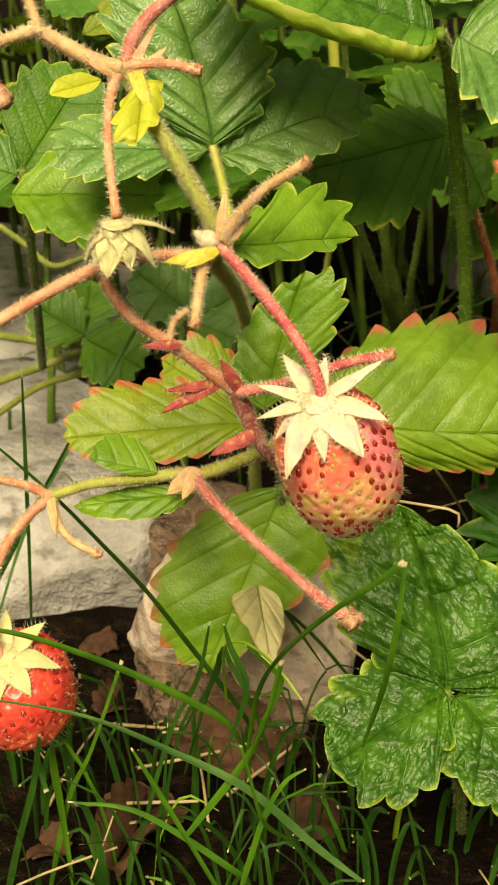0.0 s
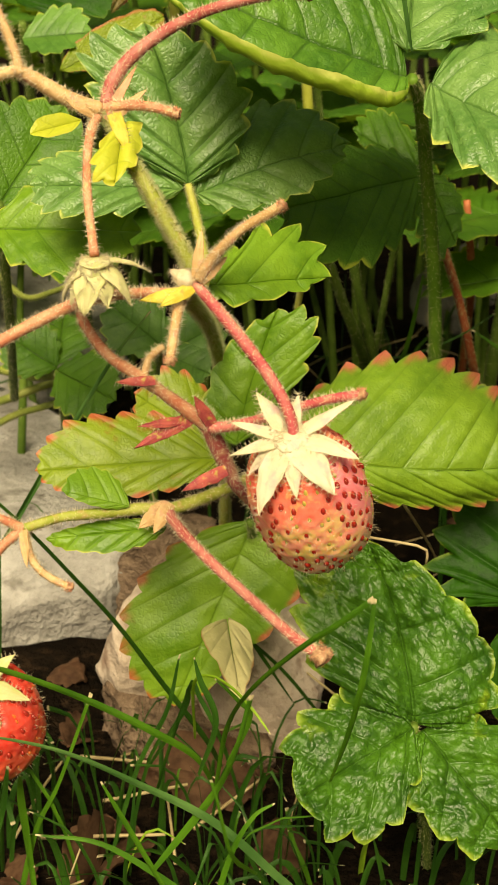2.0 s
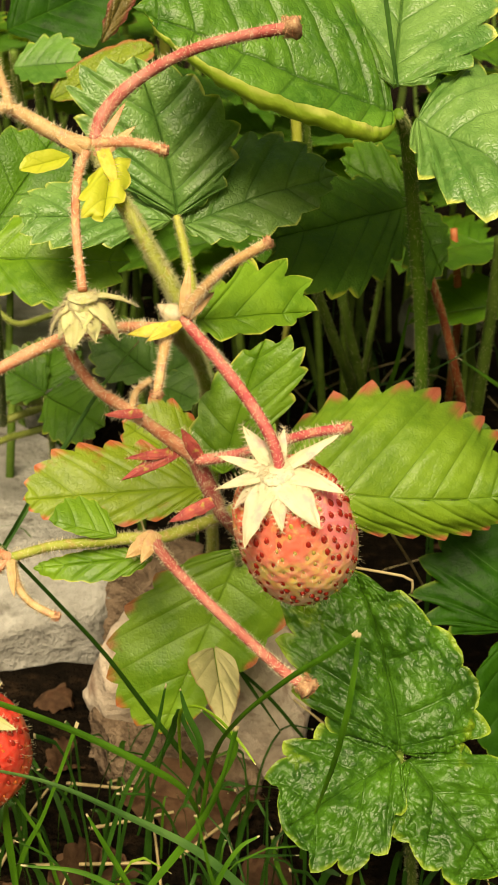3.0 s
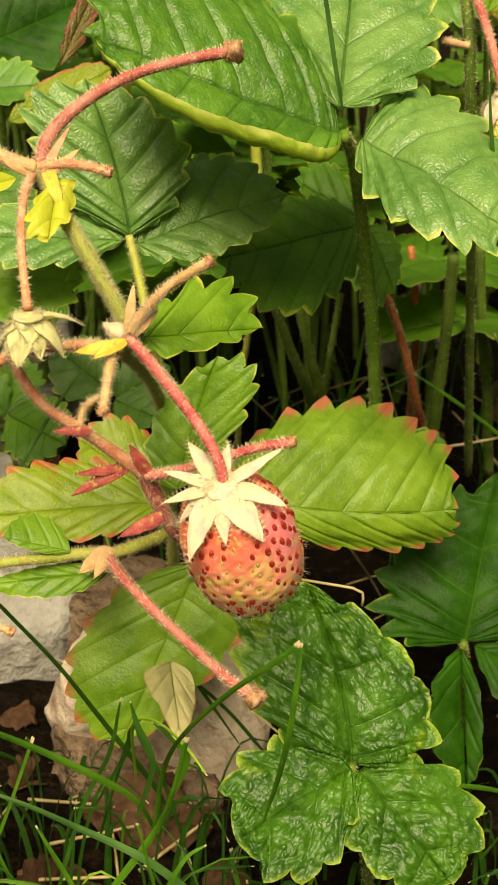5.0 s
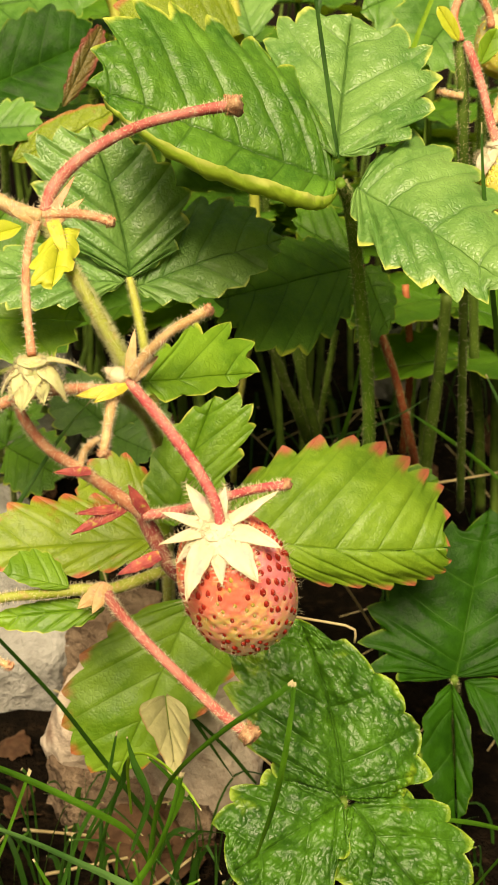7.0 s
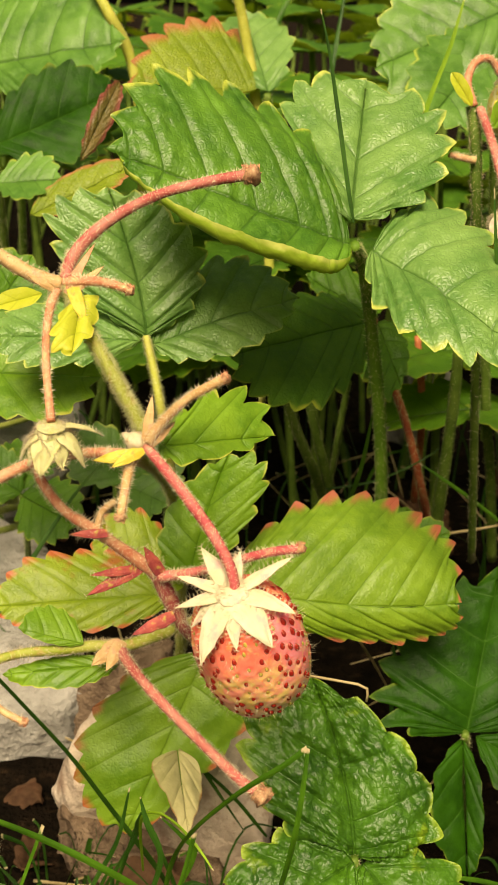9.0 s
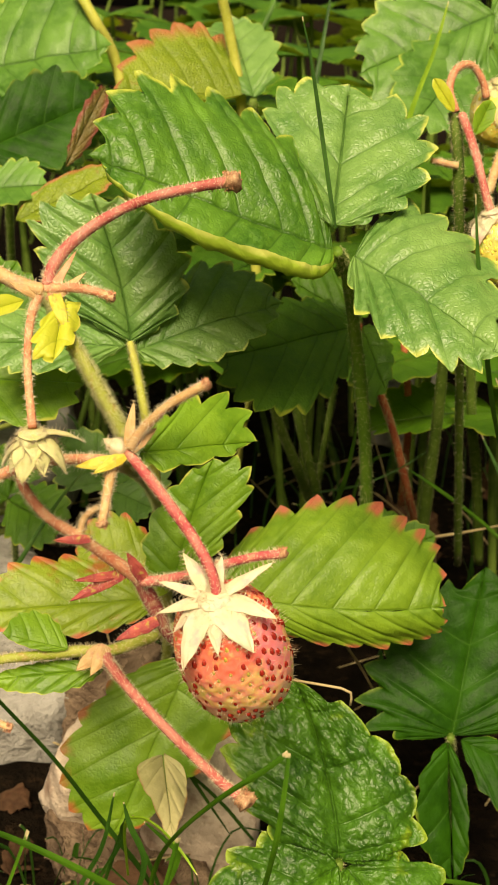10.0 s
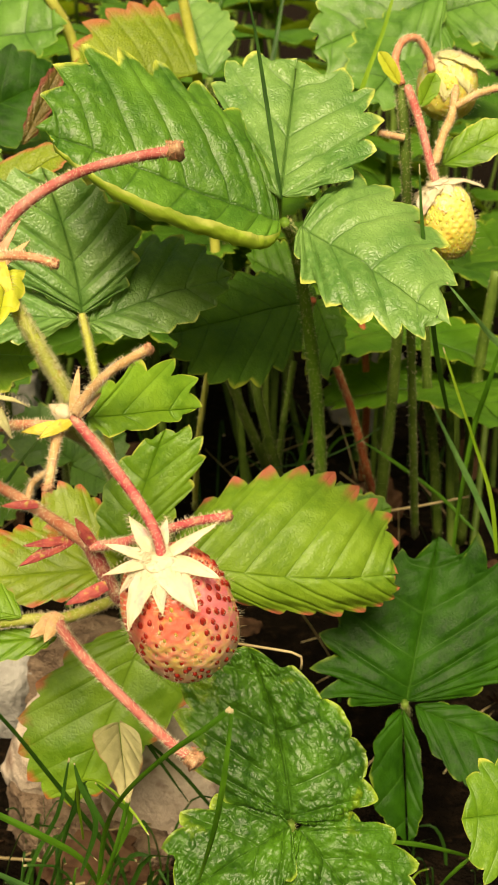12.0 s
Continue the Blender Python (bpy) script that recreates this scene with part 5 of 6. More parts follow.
calyx(g1, (0, 0, 0.0005), pose(0, 0, 0), [(-145, -8, 0.0115, 0.008, 1.0), (-95, -8, 0.0105, 0.0075, 1.2), (-50, -6, 0.0095, 0.007, 1.1), (-5, 5, 0.0125, 0.006, 0.9), (40, -5, 0.009, 0.0045, 0.8), (90, 0, 0.008, 0.0045, 0.9), (140, 0, 0.008, 0.0045, 0.9), (180, -5, 0.008, 0.0045, 1.1)], M_SEPAL, seed=63, boss=0.003)
at = (0.0920, 0.3402, 0.2555)
g2 = berry(at, (-0.1, -0.25, 1.0), (1, 0, 0), 0.0085, 0.018, M_BERRY_GREEN, M_ACHENE_GREEN, M_ACHENE_GREEN, "small unripe pale strawberry wrapped in its calyx", count=160, blunt=0.0, seed_size=0.0007, pit=0.00012)
calyx(g2, (0, 0, 0.0005), pose(0, 0, 0), [(-150, -8, 0.014, 0.009, 1.3), (-105, -8, 0.0145, 0.009, 1.4), (-60, -6, 0.014, 0.0085, 1.3), (-20, 4, 0.013, 0.008, 1.0), (25, 0, 0.010, 0.005, 0.8), (80, 0, 0.009, 0.005, 0.9), (140, 0, 0.009, 0.005, 0.9), (180, -5, 0.009, 0.005, 1.0)], M_SEPAL_GREEN, seed=83, boss=0.0032)
leaflet((0.0911, 0.3313, 0.2270), (0.1084, 0.3308, 0.2376), (0.0, -0.8, 0.6), mm(85, .31), M_LIME, truss2, "stalk_leaflet", teeth=6, tooth=0.08, fold=0.1, seed=114)
leaflet((0.0820, 0.3243, 0.2427), (0.0856, 0.3251, 0.2516), (0.0, -0.9, 0.3), mm(40, .3), M_LIME, truss2, "bract", teeth=4, tooth=0.08, fold=0.3, seed=115)
leaflet((0.0763, 0.3269, 0.2482), (0.0702, 0.3274, 0.2565), (0.0, -0.9, 0.3), mm(30, .3), M_YOUNG, truss2, "bract", teeth=4, tooth=0.08, fold=0.3, seed=116)


# ---- more plants behind, closing the view ----
def generic_leaf(material, seed, label):
    """A whole upright leaf at the origin, its junction 16 cm up."""
    ob = thing("strawberry_leaf", (0, 0, 0), label, "leaf", "strawberry leaves")
    stalk("petiole", [(0.02, 0.02, -0.34), (0.006, 0.006, 0.06), (0.002, 0.002, 0.12), (0, 0, 0.16)], (0.002, 0.0017, 0.0014), M_PETIOLE, ob, M_HAIR_GREEN, 0)
    for k, (turn, length, width) in enumerate(((0, 0.056, 0.052), (105, 0.05, 0.044), (-105, 0.05, 0.044))):
        a = radians(turn - 90)
        leaflet((0, 0, 0.16), (math.cos(a) * length, math.sin(a) * length, 0.152), (0, -0.25, 1), width, material, ob, teeth=9, fold=0.18, curl=0.15, seed=seed + k, steps=7, across=9)
    return ob


rng = random.Random(5)
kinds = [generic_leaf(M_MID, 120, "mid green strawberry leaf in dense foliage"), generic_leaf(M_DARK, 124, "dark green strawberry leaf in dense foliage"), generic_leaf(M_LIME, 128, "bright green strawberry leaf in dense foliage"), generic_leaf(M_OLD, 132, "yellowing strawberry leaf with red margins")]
spots = []
for row in range(14):
    y = 0.54 + row * 0.085
    for col in range(-7, 8):
        x = col * 0.072 + rng.uniform(-0.025, 0.025)
        rise = rng.uniform(-0.05, 0.02) + 0.006 * row + 0.024 * max(0, row - 6)
        spots.append((x, y + rng.uniform(-0.03, 0.03), rise, rng.uniform(-28, 8), rng.uniform(-14, 14), rng.uniform(-70, 70), rng.choices((0, 1, 2, 3), (5, 8, 0.2, 0.6))[0]))
used = set()
# the first seven, mostly hidden, are added to shade the stems below
for x, y, z, turn, kind in ((0.02, 0.47, -0.02, 30, 0), (0.09, 0.45, -0.015, -40, 1), (0.15, 0.5, 0.0, 20, 0), (-0.04, 0.5, -0.01, -20, 1), (0.06, 0.52, 0.01, 60, 0), (0.13, 0.42, -0.03, 10, 1), (-0.1, 0.48, -0.03, -60, 0), (0.0, 0.56, 0.03, 10, 0), (0.06, 0.6, 0.04, -30, 1), (-0.07, 0.6, 0.04, 30, 0), (0.13, 0.62, 0.04, 0, 1), (-0.13, 0.64, 0.045, 15, 1), (0.2, 0.66, 0.045, -15, 0), (0.03, 0.7, 0.06, 50, 1), (-0.03, 0.75, 0.07, -10, 0), (0.11, 0.78, 0.07, 20, 1), (-0.11, 0.8, 0.075, 0, 0), (0.0, 0.66, 0.085, 40, 1), (-0.06, 0.7, 0.09, -25, 0), (0.07, 0.68, 0.09, 15, 0), (0.13, 0.72, 0.095, -50, 1), (-0.12, 0.72, 0.09, 20, 1), (0.19, 0.78, 0.1, 0, 0), (0.02, 0.82, 0.1, 90, 0), (-0.05, 0.86, 0.105, 0, 1), (0.1, 0.9, 0.11, 30, 0), (-0.15, 0.9, 0.11, -30, 0), (0.2, 0.55, 0.0, 10, 1), (0.08, 0.56, 0.0, 120, 1)):
    spots.append((x, y, z, -8, 0, turn, kind))
for spot in spots:
    m = pose(*spot[:6])
    if spot[6] in used:
        copy_thing(kinds[spot[6]], m)
    else:
        kinds[spot[6]].matrix_basis = m
        used.add(spot[6])
for n, ob in enumerate(kinds):
    if n not in used:
        ob.matrix_basis = pose(0.1 * n - 0.2, 1.5, 0)


# ---- grass ----
def blade_mesh(points, width, seed=0, count=0, twist=0.6, keel=0.25, blunt=False, face=None):
    """A grass blade along a smooth curve: keeled, tapering, a little twisted."""
    count = count or max(10, 6 * len(points))
    line = spline(points, count)
    tan, n, b = frames(line)
    verts, faces, uv = [], [], []
    for i in range(count):
        t = i / (count - 1)
        a = twist * (t - 0.5) + seed * 1.3
        side = n[i] * math.cos(a) + b[i] * math.sin(a)
        if face is not None:
            flat = np.cross(tan[i], face)
            flat /= np.linalg.norm(flat) + 1e-9
            a = twist * math.sin(3.0 * t + seed)
            side = flat * math.cos(a) + np.cross(tan[i], flat) * math.sin(a)
        rise = np.cross(tan[i], side)
        w = width * 0.5 * (min(1, 0.6 + t * 2) * (1 - max(0, t - 0.4) ** 2 * 2.1 / 1.0 if not blunt else 1 - 0.35 * t))
        w = max(w, width * 0.06)
        for q in (-1, -0.5, 0, 0.5, 1):
            verts.append(tuple(line[i] + side * w * q + rise * w * keel * abs(q)))
            uv.append((q, t))
    for i in range(count - 1):
        for j in range(4):
            k = i * 5 + j
            faces.append((k, k + 1, k + 6, k + 5))
    return verts, faces, uv


def blade_part(name, verts, faces, uv, material):
    ob = part(name, (verts, faces), material)
    layer = ob.data.uv_layers.new(name="blade")
    loops = np.empty(len(ob.data.loops), int)
    ob.data.loops.foreach_get("vertex_index", loops)
    layer.data.foreach_set("uv", np.array(uv)[loops].ravel())
    return ob


GRASS_LABEL = {"grass_green": "fresh green grass blade", "grass_dark": "dark green grass blade, shade put into its colour", "grass_blue_green": "blue-green ribbed grass blade", "grass_lime": "light yellow-green grass blade"}


def grass(points, width, material, seed=0, twist=0.7, blunt=False):
    ob = blade_part("grass_blade", *blade_mesh(points, width * 0.75, seed, 0, twist, blunt=blunt, face=FACE), material)
    tagged(ob, GRASS_LABEL[material.name], "grass", "grass blades")


grass([(-0.0561, 0.2209, 0.1038), (-0.0454, 0.2199, 0.1017), (-0.0291, 0.2200, 0.0947), (-0.0136, 0.2210, 0.0851), (-0.0039, 0.2265, 0.0732), (0.0012, 0.2381, 0.0507)], 0.0026, M_GRASS, 1)
grass([(0.0272, 0.2271, 0.0272), (0.0157, 0.2229, 0.0418), (-0.0001, 0.2167, 0.0639), (-0.0170, 0.2123, 0.0783), (-0.0342, 0.2097, 0.0893), (-0.0558, 0.2090, 0.0948)], 0.0026, M_GRASS_BLUE, 2)
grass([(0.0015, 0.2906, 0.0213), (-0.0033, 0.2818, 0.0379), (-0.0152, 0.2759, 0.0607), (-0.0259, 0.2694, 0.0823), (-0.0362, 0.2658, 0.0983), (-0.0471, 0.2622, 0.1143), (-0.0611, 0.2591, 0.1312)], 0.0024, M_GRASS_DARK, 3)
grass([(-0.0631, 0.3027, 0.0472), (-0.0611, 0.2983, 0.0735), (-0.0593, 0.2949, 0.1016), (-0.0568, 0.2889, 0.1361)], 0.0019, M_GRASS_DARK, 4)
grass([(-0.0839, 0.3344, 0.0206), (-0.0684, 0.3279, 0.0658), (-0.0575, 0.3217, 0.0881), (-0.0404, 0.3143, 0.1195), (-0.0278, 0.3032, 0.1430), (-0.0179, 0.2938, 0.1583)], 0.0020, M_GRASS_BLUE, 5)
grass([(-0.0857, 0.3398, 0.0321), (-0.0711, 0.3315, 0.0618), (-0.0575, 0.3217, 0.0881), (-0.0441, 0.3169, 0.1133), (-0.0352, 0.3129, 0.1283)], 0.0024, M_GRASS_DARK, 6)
grass([(-0.0003, 0.2201, 0.0713), (0.0020, 0.2134, 0.0925), (0.0066, 0.2043, 0.1084), (0.0152, 0.1967, 0.1230), (0.0224, 0.1921, 0.1320), (0.0274, 0.1896, 0.1384)], 0.0022, M_GRASS, 7, blunt=True)
grass([(0.0224, 0.1966, 0.0919), (0.0249, 0.1925, 0.1067), (0.0262, 0.1889, 0.1203), (0.0270, 0.1884, 0.1311), (0.0275, 0.1896, 0.1384)], 0.0019, M_GRASS, 8, blunt=True)
grass([(-0.0023, 0.1836, 0.0640), (-0.0001, 0.1831, 0.0747), (0.0031, 0.1833, 0.0871), (0.0068, 0.1835, 0.0945), (0.0106, 0.1829, 0.0980)], 0.0016, M_GRASS, 9)
grass([(-0.0047, 0.1873, 0.0602), (-0.0101, 0.1874, 0.0721), (-0.0165, 0.1882, 0.0856), (-0.0223, 0.1885, 0.0983)], 0.0020, M_GRASS, 10)
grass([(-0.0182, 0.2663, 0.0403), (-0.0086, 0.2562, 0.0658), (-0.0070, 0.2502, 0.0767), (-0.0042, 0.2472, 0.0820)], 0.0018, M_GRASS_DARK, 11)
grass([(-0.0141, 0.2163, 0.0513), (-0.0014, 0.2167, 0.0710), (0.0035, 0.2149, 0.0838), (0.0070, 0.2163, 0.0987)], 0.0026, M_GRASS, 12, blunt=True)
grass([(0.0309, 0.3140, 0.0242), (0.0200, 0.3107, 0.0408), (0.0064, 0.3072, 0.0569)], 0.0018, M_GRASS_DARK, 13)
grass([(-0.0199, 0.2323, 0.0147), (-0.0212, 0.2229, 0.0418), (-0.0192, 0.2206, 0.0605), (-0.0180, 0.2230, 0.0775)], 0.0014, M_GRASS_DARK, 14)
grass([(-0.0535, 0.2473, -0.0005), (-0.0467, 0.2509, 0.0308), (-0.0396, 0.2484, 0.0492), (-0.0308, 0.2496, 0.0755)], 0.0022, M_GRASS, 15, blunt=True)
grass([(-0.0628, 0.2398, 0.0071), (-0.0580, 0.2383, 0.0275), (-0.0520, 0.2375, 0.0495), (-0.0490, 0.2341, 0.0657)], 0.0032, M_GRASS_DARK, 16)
grass([(-0.0467, 0.2486, 0.0022), (-0.0482, 0.2490, 0.0269), (-0.0488, 0.2466, 0.0454), (-0.0476, 0.2415, 0.0581)], 0.0030, M_GRASS, 17)
grass([(-0.0001, 0.2191, 0.0337), (-0.0040, 0.2169, 0.0407), (-0.0243, 0.2184, 0.0559), (-0.0402, 0.2156, 0.0617)], 0.0020, M_GRASS, 18)
grass([(0.0224, 0.2323, 0.0147), (0.0162, 0.2283, 0.0297), (0.0106, 0.2273, 0.0394), (0.0065, 0.2262, 0.0490)], 0.0022, M_GRASS_DARK, 19)
grass([(0.0479, 0.2473, -0.0005), (0.0435, 0.2460, 0.0203), (0.0400, 0.2470, 0.0343)], 0.0018, M_GRASS_DARK, 20)
grass([(0.0426, 0.2935, 0.2216), (0.0410, 0.2946, 0.2287), (0.0377, 0.2983, 0.2461), (0.0348, 0.3007, 0.2607), (0.0322, 0.3022, 0.2710)], 0.0015, M_GRASS_DARK, 21)
grass([(0.0747, 0.4001, 0.2326), (0.0786, 0.4013, 0.2470), (0.0834, 0.4025, 0.2613), (0.0872, 0.4043, 0.2769)], 0.0024, M_GRASS_LIME, 22)
grass([(0.0945, 0.3104, 0.1585), (0.0869, 0.2978, 0.1787), (0.0811, 0.2918, 0.2015), (0.0785, 0.2920, 0.2160), (0.0770, 0.2946, 0.2311)], 0.0019, M_GRASS_DARK, 23)
grass([(0.1155, 0.2954, 0.1736), (0.1018, 0.2953, 0.1852), (0.0892, 0.2792, 0.1980), (0.0831, 0.2789, 0.2044)], 0.0024, M_GRASS_BLUE, 24)
grass([(0.1134, 0.3124, 0.1154), (0.1092, 0.3102, 0.1345), (0.1018, 0.3077, 0.1528), (0.0946, 0.3042, 0.1689), (0.0896, 0.3043, 0.1809)], 0.0022, M_GRASS_LIME, 25)
grass([(0.1068, 0.3381, 0.0995), (0.1073, 0.3373, 0.1214), (0.1095, 0.3376, 0.1459), (0.1109, 0.3332, 0.1601), (0.1131, 0.3300, 0.1769)], 0.0030, M_GRASS, 26)
grass([(0.1207, 0.3298, 0.1054), (0.1110, 0.3280, 0.1253), (0.1029, 0.3292, 0.1396), (0.0941, 0.3311, 0.1555)], 0.0026, M_GRASS_BLUE, 27)
grass([(0.0551, 0.4258, 0.0983), (0.0714, 0.4179, 0.1050), (0.0858, 0.4159, 0.1127), (0.0967, 0.4144, 0.1213)], 0.0012, M_GRASS_DARK, 28)
grass([(0.1270, 0.3885, 0.0893), (0.1145, 0.3936, 0.1004), (0.0970, 0.3941, 0.1132), (0.0839, 0.3927, 0.1221)], 0.0020, M_GRASS, 29)
grass([(0.0676, 0.4003, 0.1384), (0.0648, 0.4012, 0.1166), (0.0618, 0.4137, 0.0961), (0.0579, 0.4441, 0.0666)], 0.0022, M_GRASS, 30)
grass([(0.0789, 0.2689, 0.0458), (0.0881, 0.2601, 0.0506), (0.0997, 0.2504, 0.0535), (0.1090, 0.2402, 0.0552)], 0.0020, M_GRASS, 31)
grass([(0.0848, 0.2525, 0.0342), (0.0905, 0.2483, 0.0489), (0.0969, 0.2472, 0.0584)], 0.0022, M_GRASS, 32)
grass([(0.0320, 0.5118, 0.2591), (0.0376, 0.5189, 0.2744), (0.0386, 0.5251, 0.2875)], 0.003, M_GRASS, 33)
grass([(0.0529, 0.4961, 0.2255), (0.0573, 0.5102, 0.2556), (0.0618, 0.5224, 0.2819)], 0.003, M_GRASS_DARK, 34)
grass([(-0.0287, 0.2549, 0.0158), (-0.0205, 0.2583, 0.0467), (-0.0128, 0.2562, 0.0658), (-0.0094, 0.2537, 0.0841)], 0.0020, M_GRASS_DARK, 35)
grass([(-0.0042, 0.2172, 0.0770), (-0.0006, 0.2155, 0.0923), (-0.0038, 0.2158, 0.1024), (-0.0052, 0.2162, 0.1080)], 0.0019, M_GRASS_DARK, 36)
grass([(0.0021, 0.2262, 0.0726), (0.0070, 0.2242, 0.0871), (0.0043, 0.2225, 0.0930), (-0.0008, 0.2194, 0.1006)], 0.0018, M_GRASS, 37)
grass([(-0.0054, 0.2450, 0.0656), (-0.0055, 0.2297, 0.0918), (-0.0019, 0.2271, 0.0959), (0.0025, 0.2254, 0.0944), (0.0065, 0.2233, 0.0912), (0.0090, 0.2216, 0.0888), (0.0114, 0.2194, 0.0863)], 0.0013, M_GRASS_LIME, 38)
grass([(-0.0170, 0.2618, 0.0307), (-0.0119, 0.2591, 0.0531), (-0.0068, 0.2562, 0.0729), (-0.0059, 0.2560, 0.0738), (-0.0046, 0.2552, 0.0707), (-0.0008, 0.2547, 0.0626), (0.0032, 0.2589, 0.0479), (0.0083, 0.2600, 0.0266)], 0.0020, M_GRASS_DARK, 39, blunt=True)
grass([(0.0069, 0.1658, 0.0968), (0.0032, 0.1589, 0.1057), (0.0015, 0.1562, 0.1117), (-0.0002, 0.1557, 0.1202), (-0.0014, 0.1566, 0.1245)], 0.0012, M_GRASS, 40, blunt=True)
grass([(0.0301, 0.2629, -0.0143), (0.0255, 0.2658, 0.0037), (0.0214, 0.2690, 0.0129), (0.0197, 0.2726, 0.0217)], 0.0026, M_GRASS, 42, blunt=True)
grass([(0.0053, 0.3088, 0.0605), (0.0102, 0.3015, 0.0565), (0.0170, 0.3016, 0.0449), (0.0232, 0.3022, 0.0345)], 0.0016, M_GRASS_DARK, 43)


def grass_sward():
    """The short mixed grass at the foot of the plants, too many blades to count."""
    rng = random.Random(11)
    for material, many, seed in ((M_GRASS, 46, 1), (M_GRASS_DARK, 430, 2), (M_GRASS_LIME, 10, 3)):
        verts, faces, uv = [], [], []
        for n in range(many):
            front = rng.random() < 0.72
            x = rng.uniform(-0.13, 0.13) if front else rng.uniform(-0.25, 0.3)
            y = rng.uniform(0.19, 0.32) if front else rng.uniform(0.40, 0.75)
            tall = rng.uniform(0.018, 0.062 - (0.03 if y > 0.28 else 0)) * (1.0 if front else 1.8)
            if front and x > 0.02:
                tall *= 0.6
            a = rng.uniform(0, 2 * math.pi)
            out = tall * rng.uniform(0.1, 0.8)
            dx, dy = math.cos(a) * out, math.sin(a) * out * 0.7
            pts = [(x, y, -0.004), (x + dx * 0.15, y + dy * 0.15, tall * 0.5), (x + dx * 0.5, y + dy * 0.5, tall * 0.9), (x + dx, y + dy, tall * rng.uniform(0.75, 1.05))]
            v, f, u = blade_mesh(pts, rng.uniform(0.0008, 0.0022), rng.uniform(0, 6), 9, rng.uniform(-1, 1), blunt=rng.random() < 0.4)
            k = len(verts)
            verts += v
            uv += u
            faces += [tuple(i + k for i in q) for q in f]
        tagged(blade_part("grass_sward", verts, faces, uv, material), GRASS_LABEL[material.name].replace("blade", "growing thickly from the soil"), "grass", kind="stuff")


grass_sward()

# ---- stones ----
stone((-0.1170, 0.4650, 0.0080), (0.112, 0.15, 0.046), M_STONE_WHITE, "large pale grey flat stone at the bed's edge", turn=12, seed=1, rough=0.06, facets=5)
stone((-0.1510, 0.6836, 0.0122), (0.17, 0.2, 0.05), M_STONE_WHITE, "large pale grey flat stone at the bed's edge", turn=-8, seed=5, rough=0.09)
stone((-0.0150, 0.3500, 0.0230), (0.044, 0.036, 0.040), M_STONE_TAN, "tan angular stone half sunk in soil", turn=35, seed=2, rough=0.12)
stone((0.0125, 0.3460, 0.0180), (0.040, 0.036, 0.050), M_STONE_TAN, "tan angular stone half sunk in soil", turn=-12, seed=3, rough=0.12)
stone((-0.0130, 0.3350, -0.0010), (0.046, 0.034, 0.028), M_STONE_BROWN, "brown stone under a tan stone", turn=8, tilt=18, seed=16, rough=0.2)
stone((-0.0180, 0.4080, 0.0180), (0.026, 0.030, 0.038), M_STONE_BROWN, "brown shaded stone beside the pale slab", turn=-15, seed=15, rough=0.13)
stone((0.1387, 0.7283, 0.0372), (0.03, 0.03, 0.04), M_STONE_WHITE, "pale stone far behind the leaf stalks", turn=10, seed=6)
stone((0.1566, 0.7318, 0.0447), (0.022, 0.03, 0.03), M_STONE_WHITE, "pale stone far behind the leaf stalks", turn=-30, seed=7)


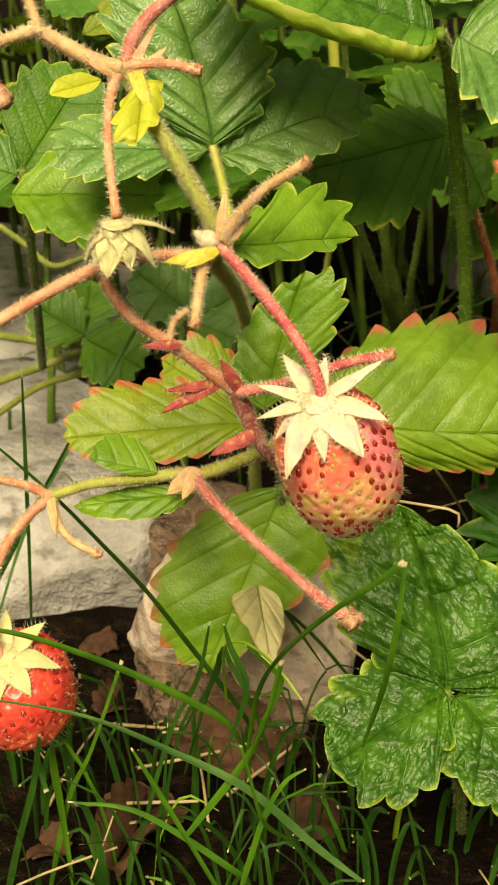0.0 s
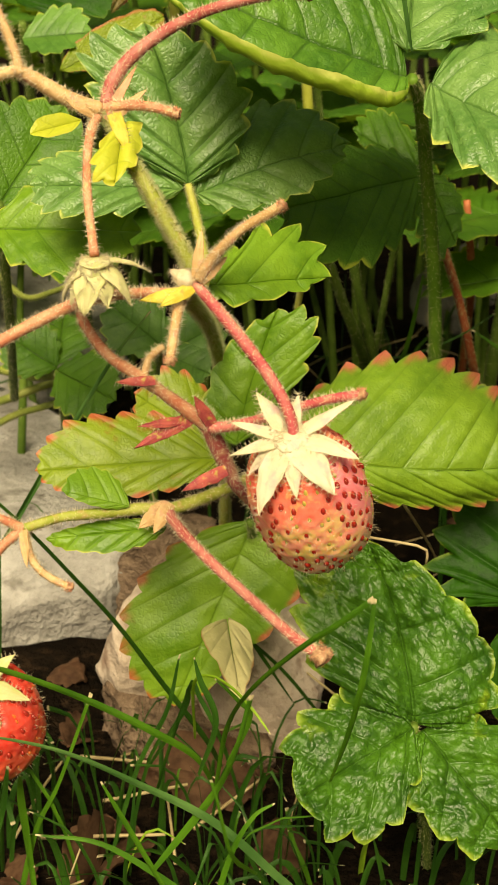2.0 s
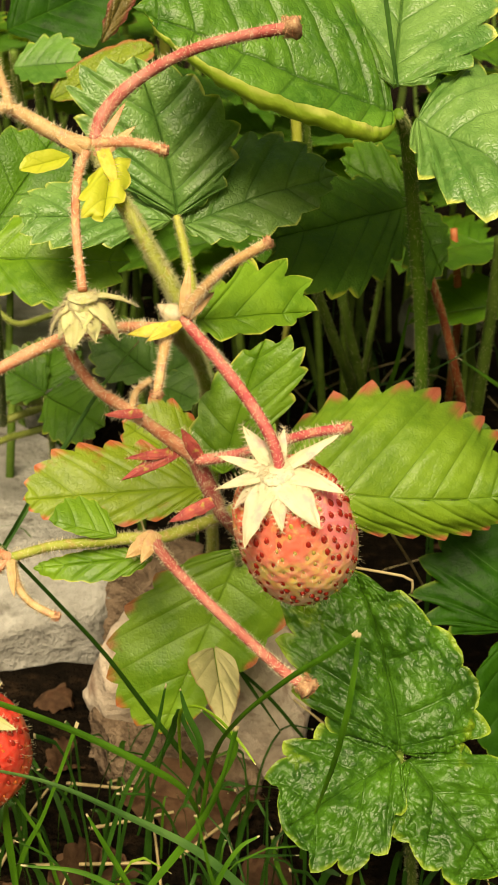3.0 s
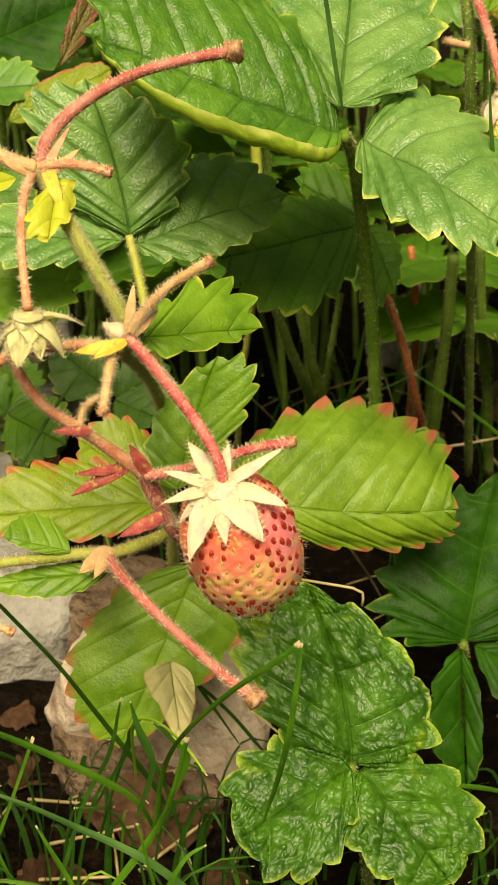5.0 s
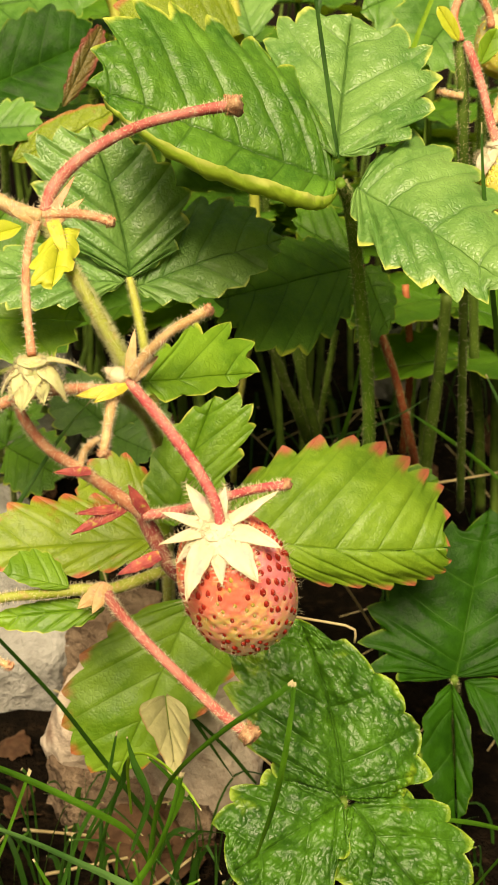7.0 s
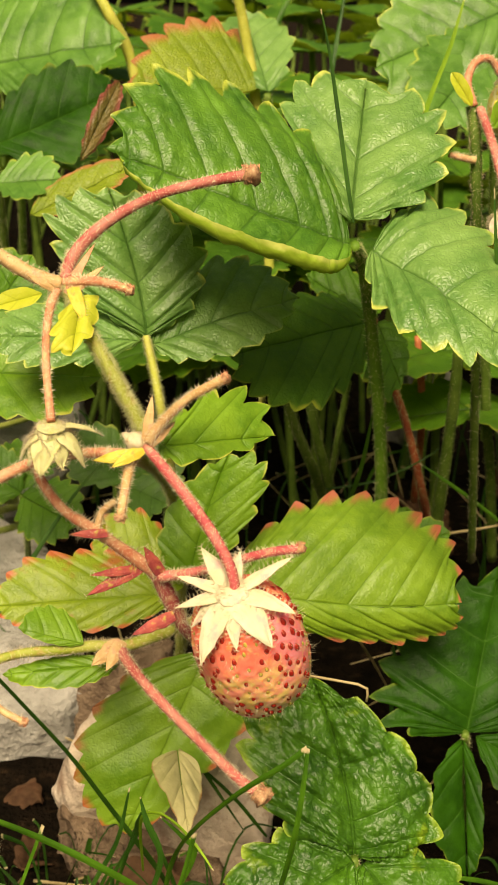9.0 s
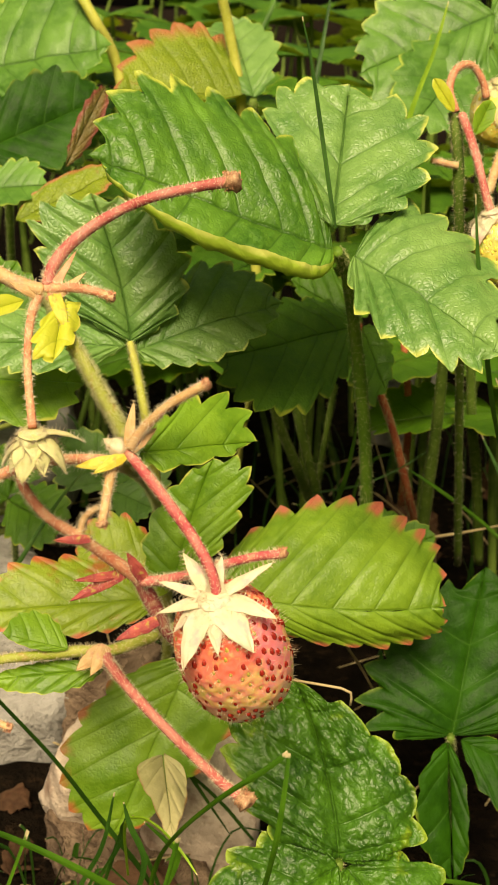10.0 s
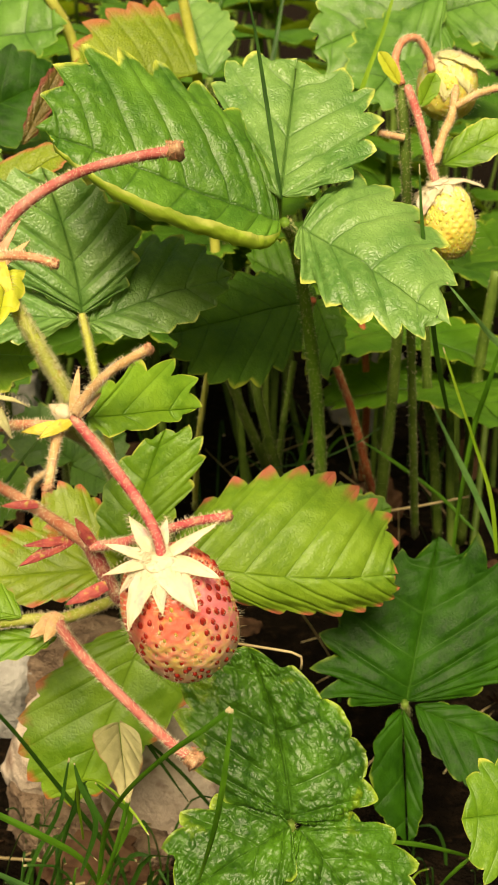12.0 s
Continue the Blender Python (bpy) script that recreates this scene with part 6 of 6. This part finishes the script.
# ---- dead leaves, straw and twigs on the soil ----
def dead_leaf(x, y, size, seed):
    rng = random.Random(seed)
    ob = leaflet((0, 0, 0), (size, 0, rng.uniform(-0.2, 0.3) * size), (0, 0, 1), size * rng.uniform(0.5, 0.8), M_LITTER, None, "dead_leaf", teeth=6, fold=rng.uniform(-0.7, 0.9), curl=rng.uniform(-0.8, 1.0), wave=0.08 * rng.uniform(0.6, 1.2), crinkle=0.0008, seed=seed, steps=5, label="curled brown dead leaf on the soil")
    tagged(ob, category="leaf", group="dead leaves")
    ob.matrix_world = pose(x, y, ground_height(x, y) + 0.003, rng.uniform(-25, 25), rng.uniform(-25, 25), rng.uniform(0, 360))


rng = random.Random(21)
for n in range(44):
    dead_leaf(rng.uniform(-0.16, 0.2), rng.uniform(0.21, 0.7), rng.uniform(0.018, 0.045), 200 + n)

for x, y, size, seed in ((-0.0260, 0.3130, 0.034, 301), (0.0150, 0.3030, 0.036, 302), (-0.0460, 0.3600, 0.016, 303), (-0.0240, 0.2830, 0.020, 304), (-0.0480, 0.3250, 0.024, 305)):
    dead_leaf(x, y, size, seed)


def straw(points, radius, seed):
    ob = part("straw", tube(points, (radius, radius * 0.8), 8, 6, seed=seed), M_STRAW)
    tagged(ob, "thin dry straw lying among the stems", "straw", "dry straws")


for n in range(70):
    x, y, a = rng.uniform(-0.15, 0.2), rng.uniform(0.21, 0.7), rng.uniform(0, math.pi)
    size, up = rng.uniform(0.02, 0.07), rng.uniform(0.0, 0.03)
    dx, dy = math.cos(a) * size / 2, math.sin(a) * size / 2
    straw([(x - dx, y - dy, 0.004), (x, y, 0.006 + up * 0.5), (x + dx, y + dy, 0.004 + up)], rng.uniform(0.00025, 0.0005), n)
for n, (a, b) in enumerate((((-0.0496, 0.2723), (-0.0140, 0.2692)), ((-0.0329, 0.2878), (-0.0083, 0.2905)), ((-0.0416, 0.3083), (-0.0205, 0.3006)), ((0.0209, 0.2764), (0.0273, 0.3012)), ((-0.0063, 0.2761), (0.0134, 0.2933)))):
    straw([(*a, 0.011), ((a[0] + b[0]) / 2, (a[1] + b[1]) / 2, 0.013), (*b, 0.015)], 0.0006, 310 + n)
straw([(0.0328, 0.2572, 0.1153), (0.0400, 0.2567, 0.1143), (0.0488, 0.2577, 0.1118), (0.0495, 0.2580, 0.1075)], 0.0004, 301)
straw([(0.0599, 0.3590, 0.0734), (0.0688, 0.3632, 0.0588), (0.0762, 0.3676, 0.0446)], 0.0005, 302)
straw([(0.1013, 0.4191, 0.0839), (0.1146, 0.4200, 0.0860), (0.1350, 0.4308, 0.0854)], 0.0006, 303)
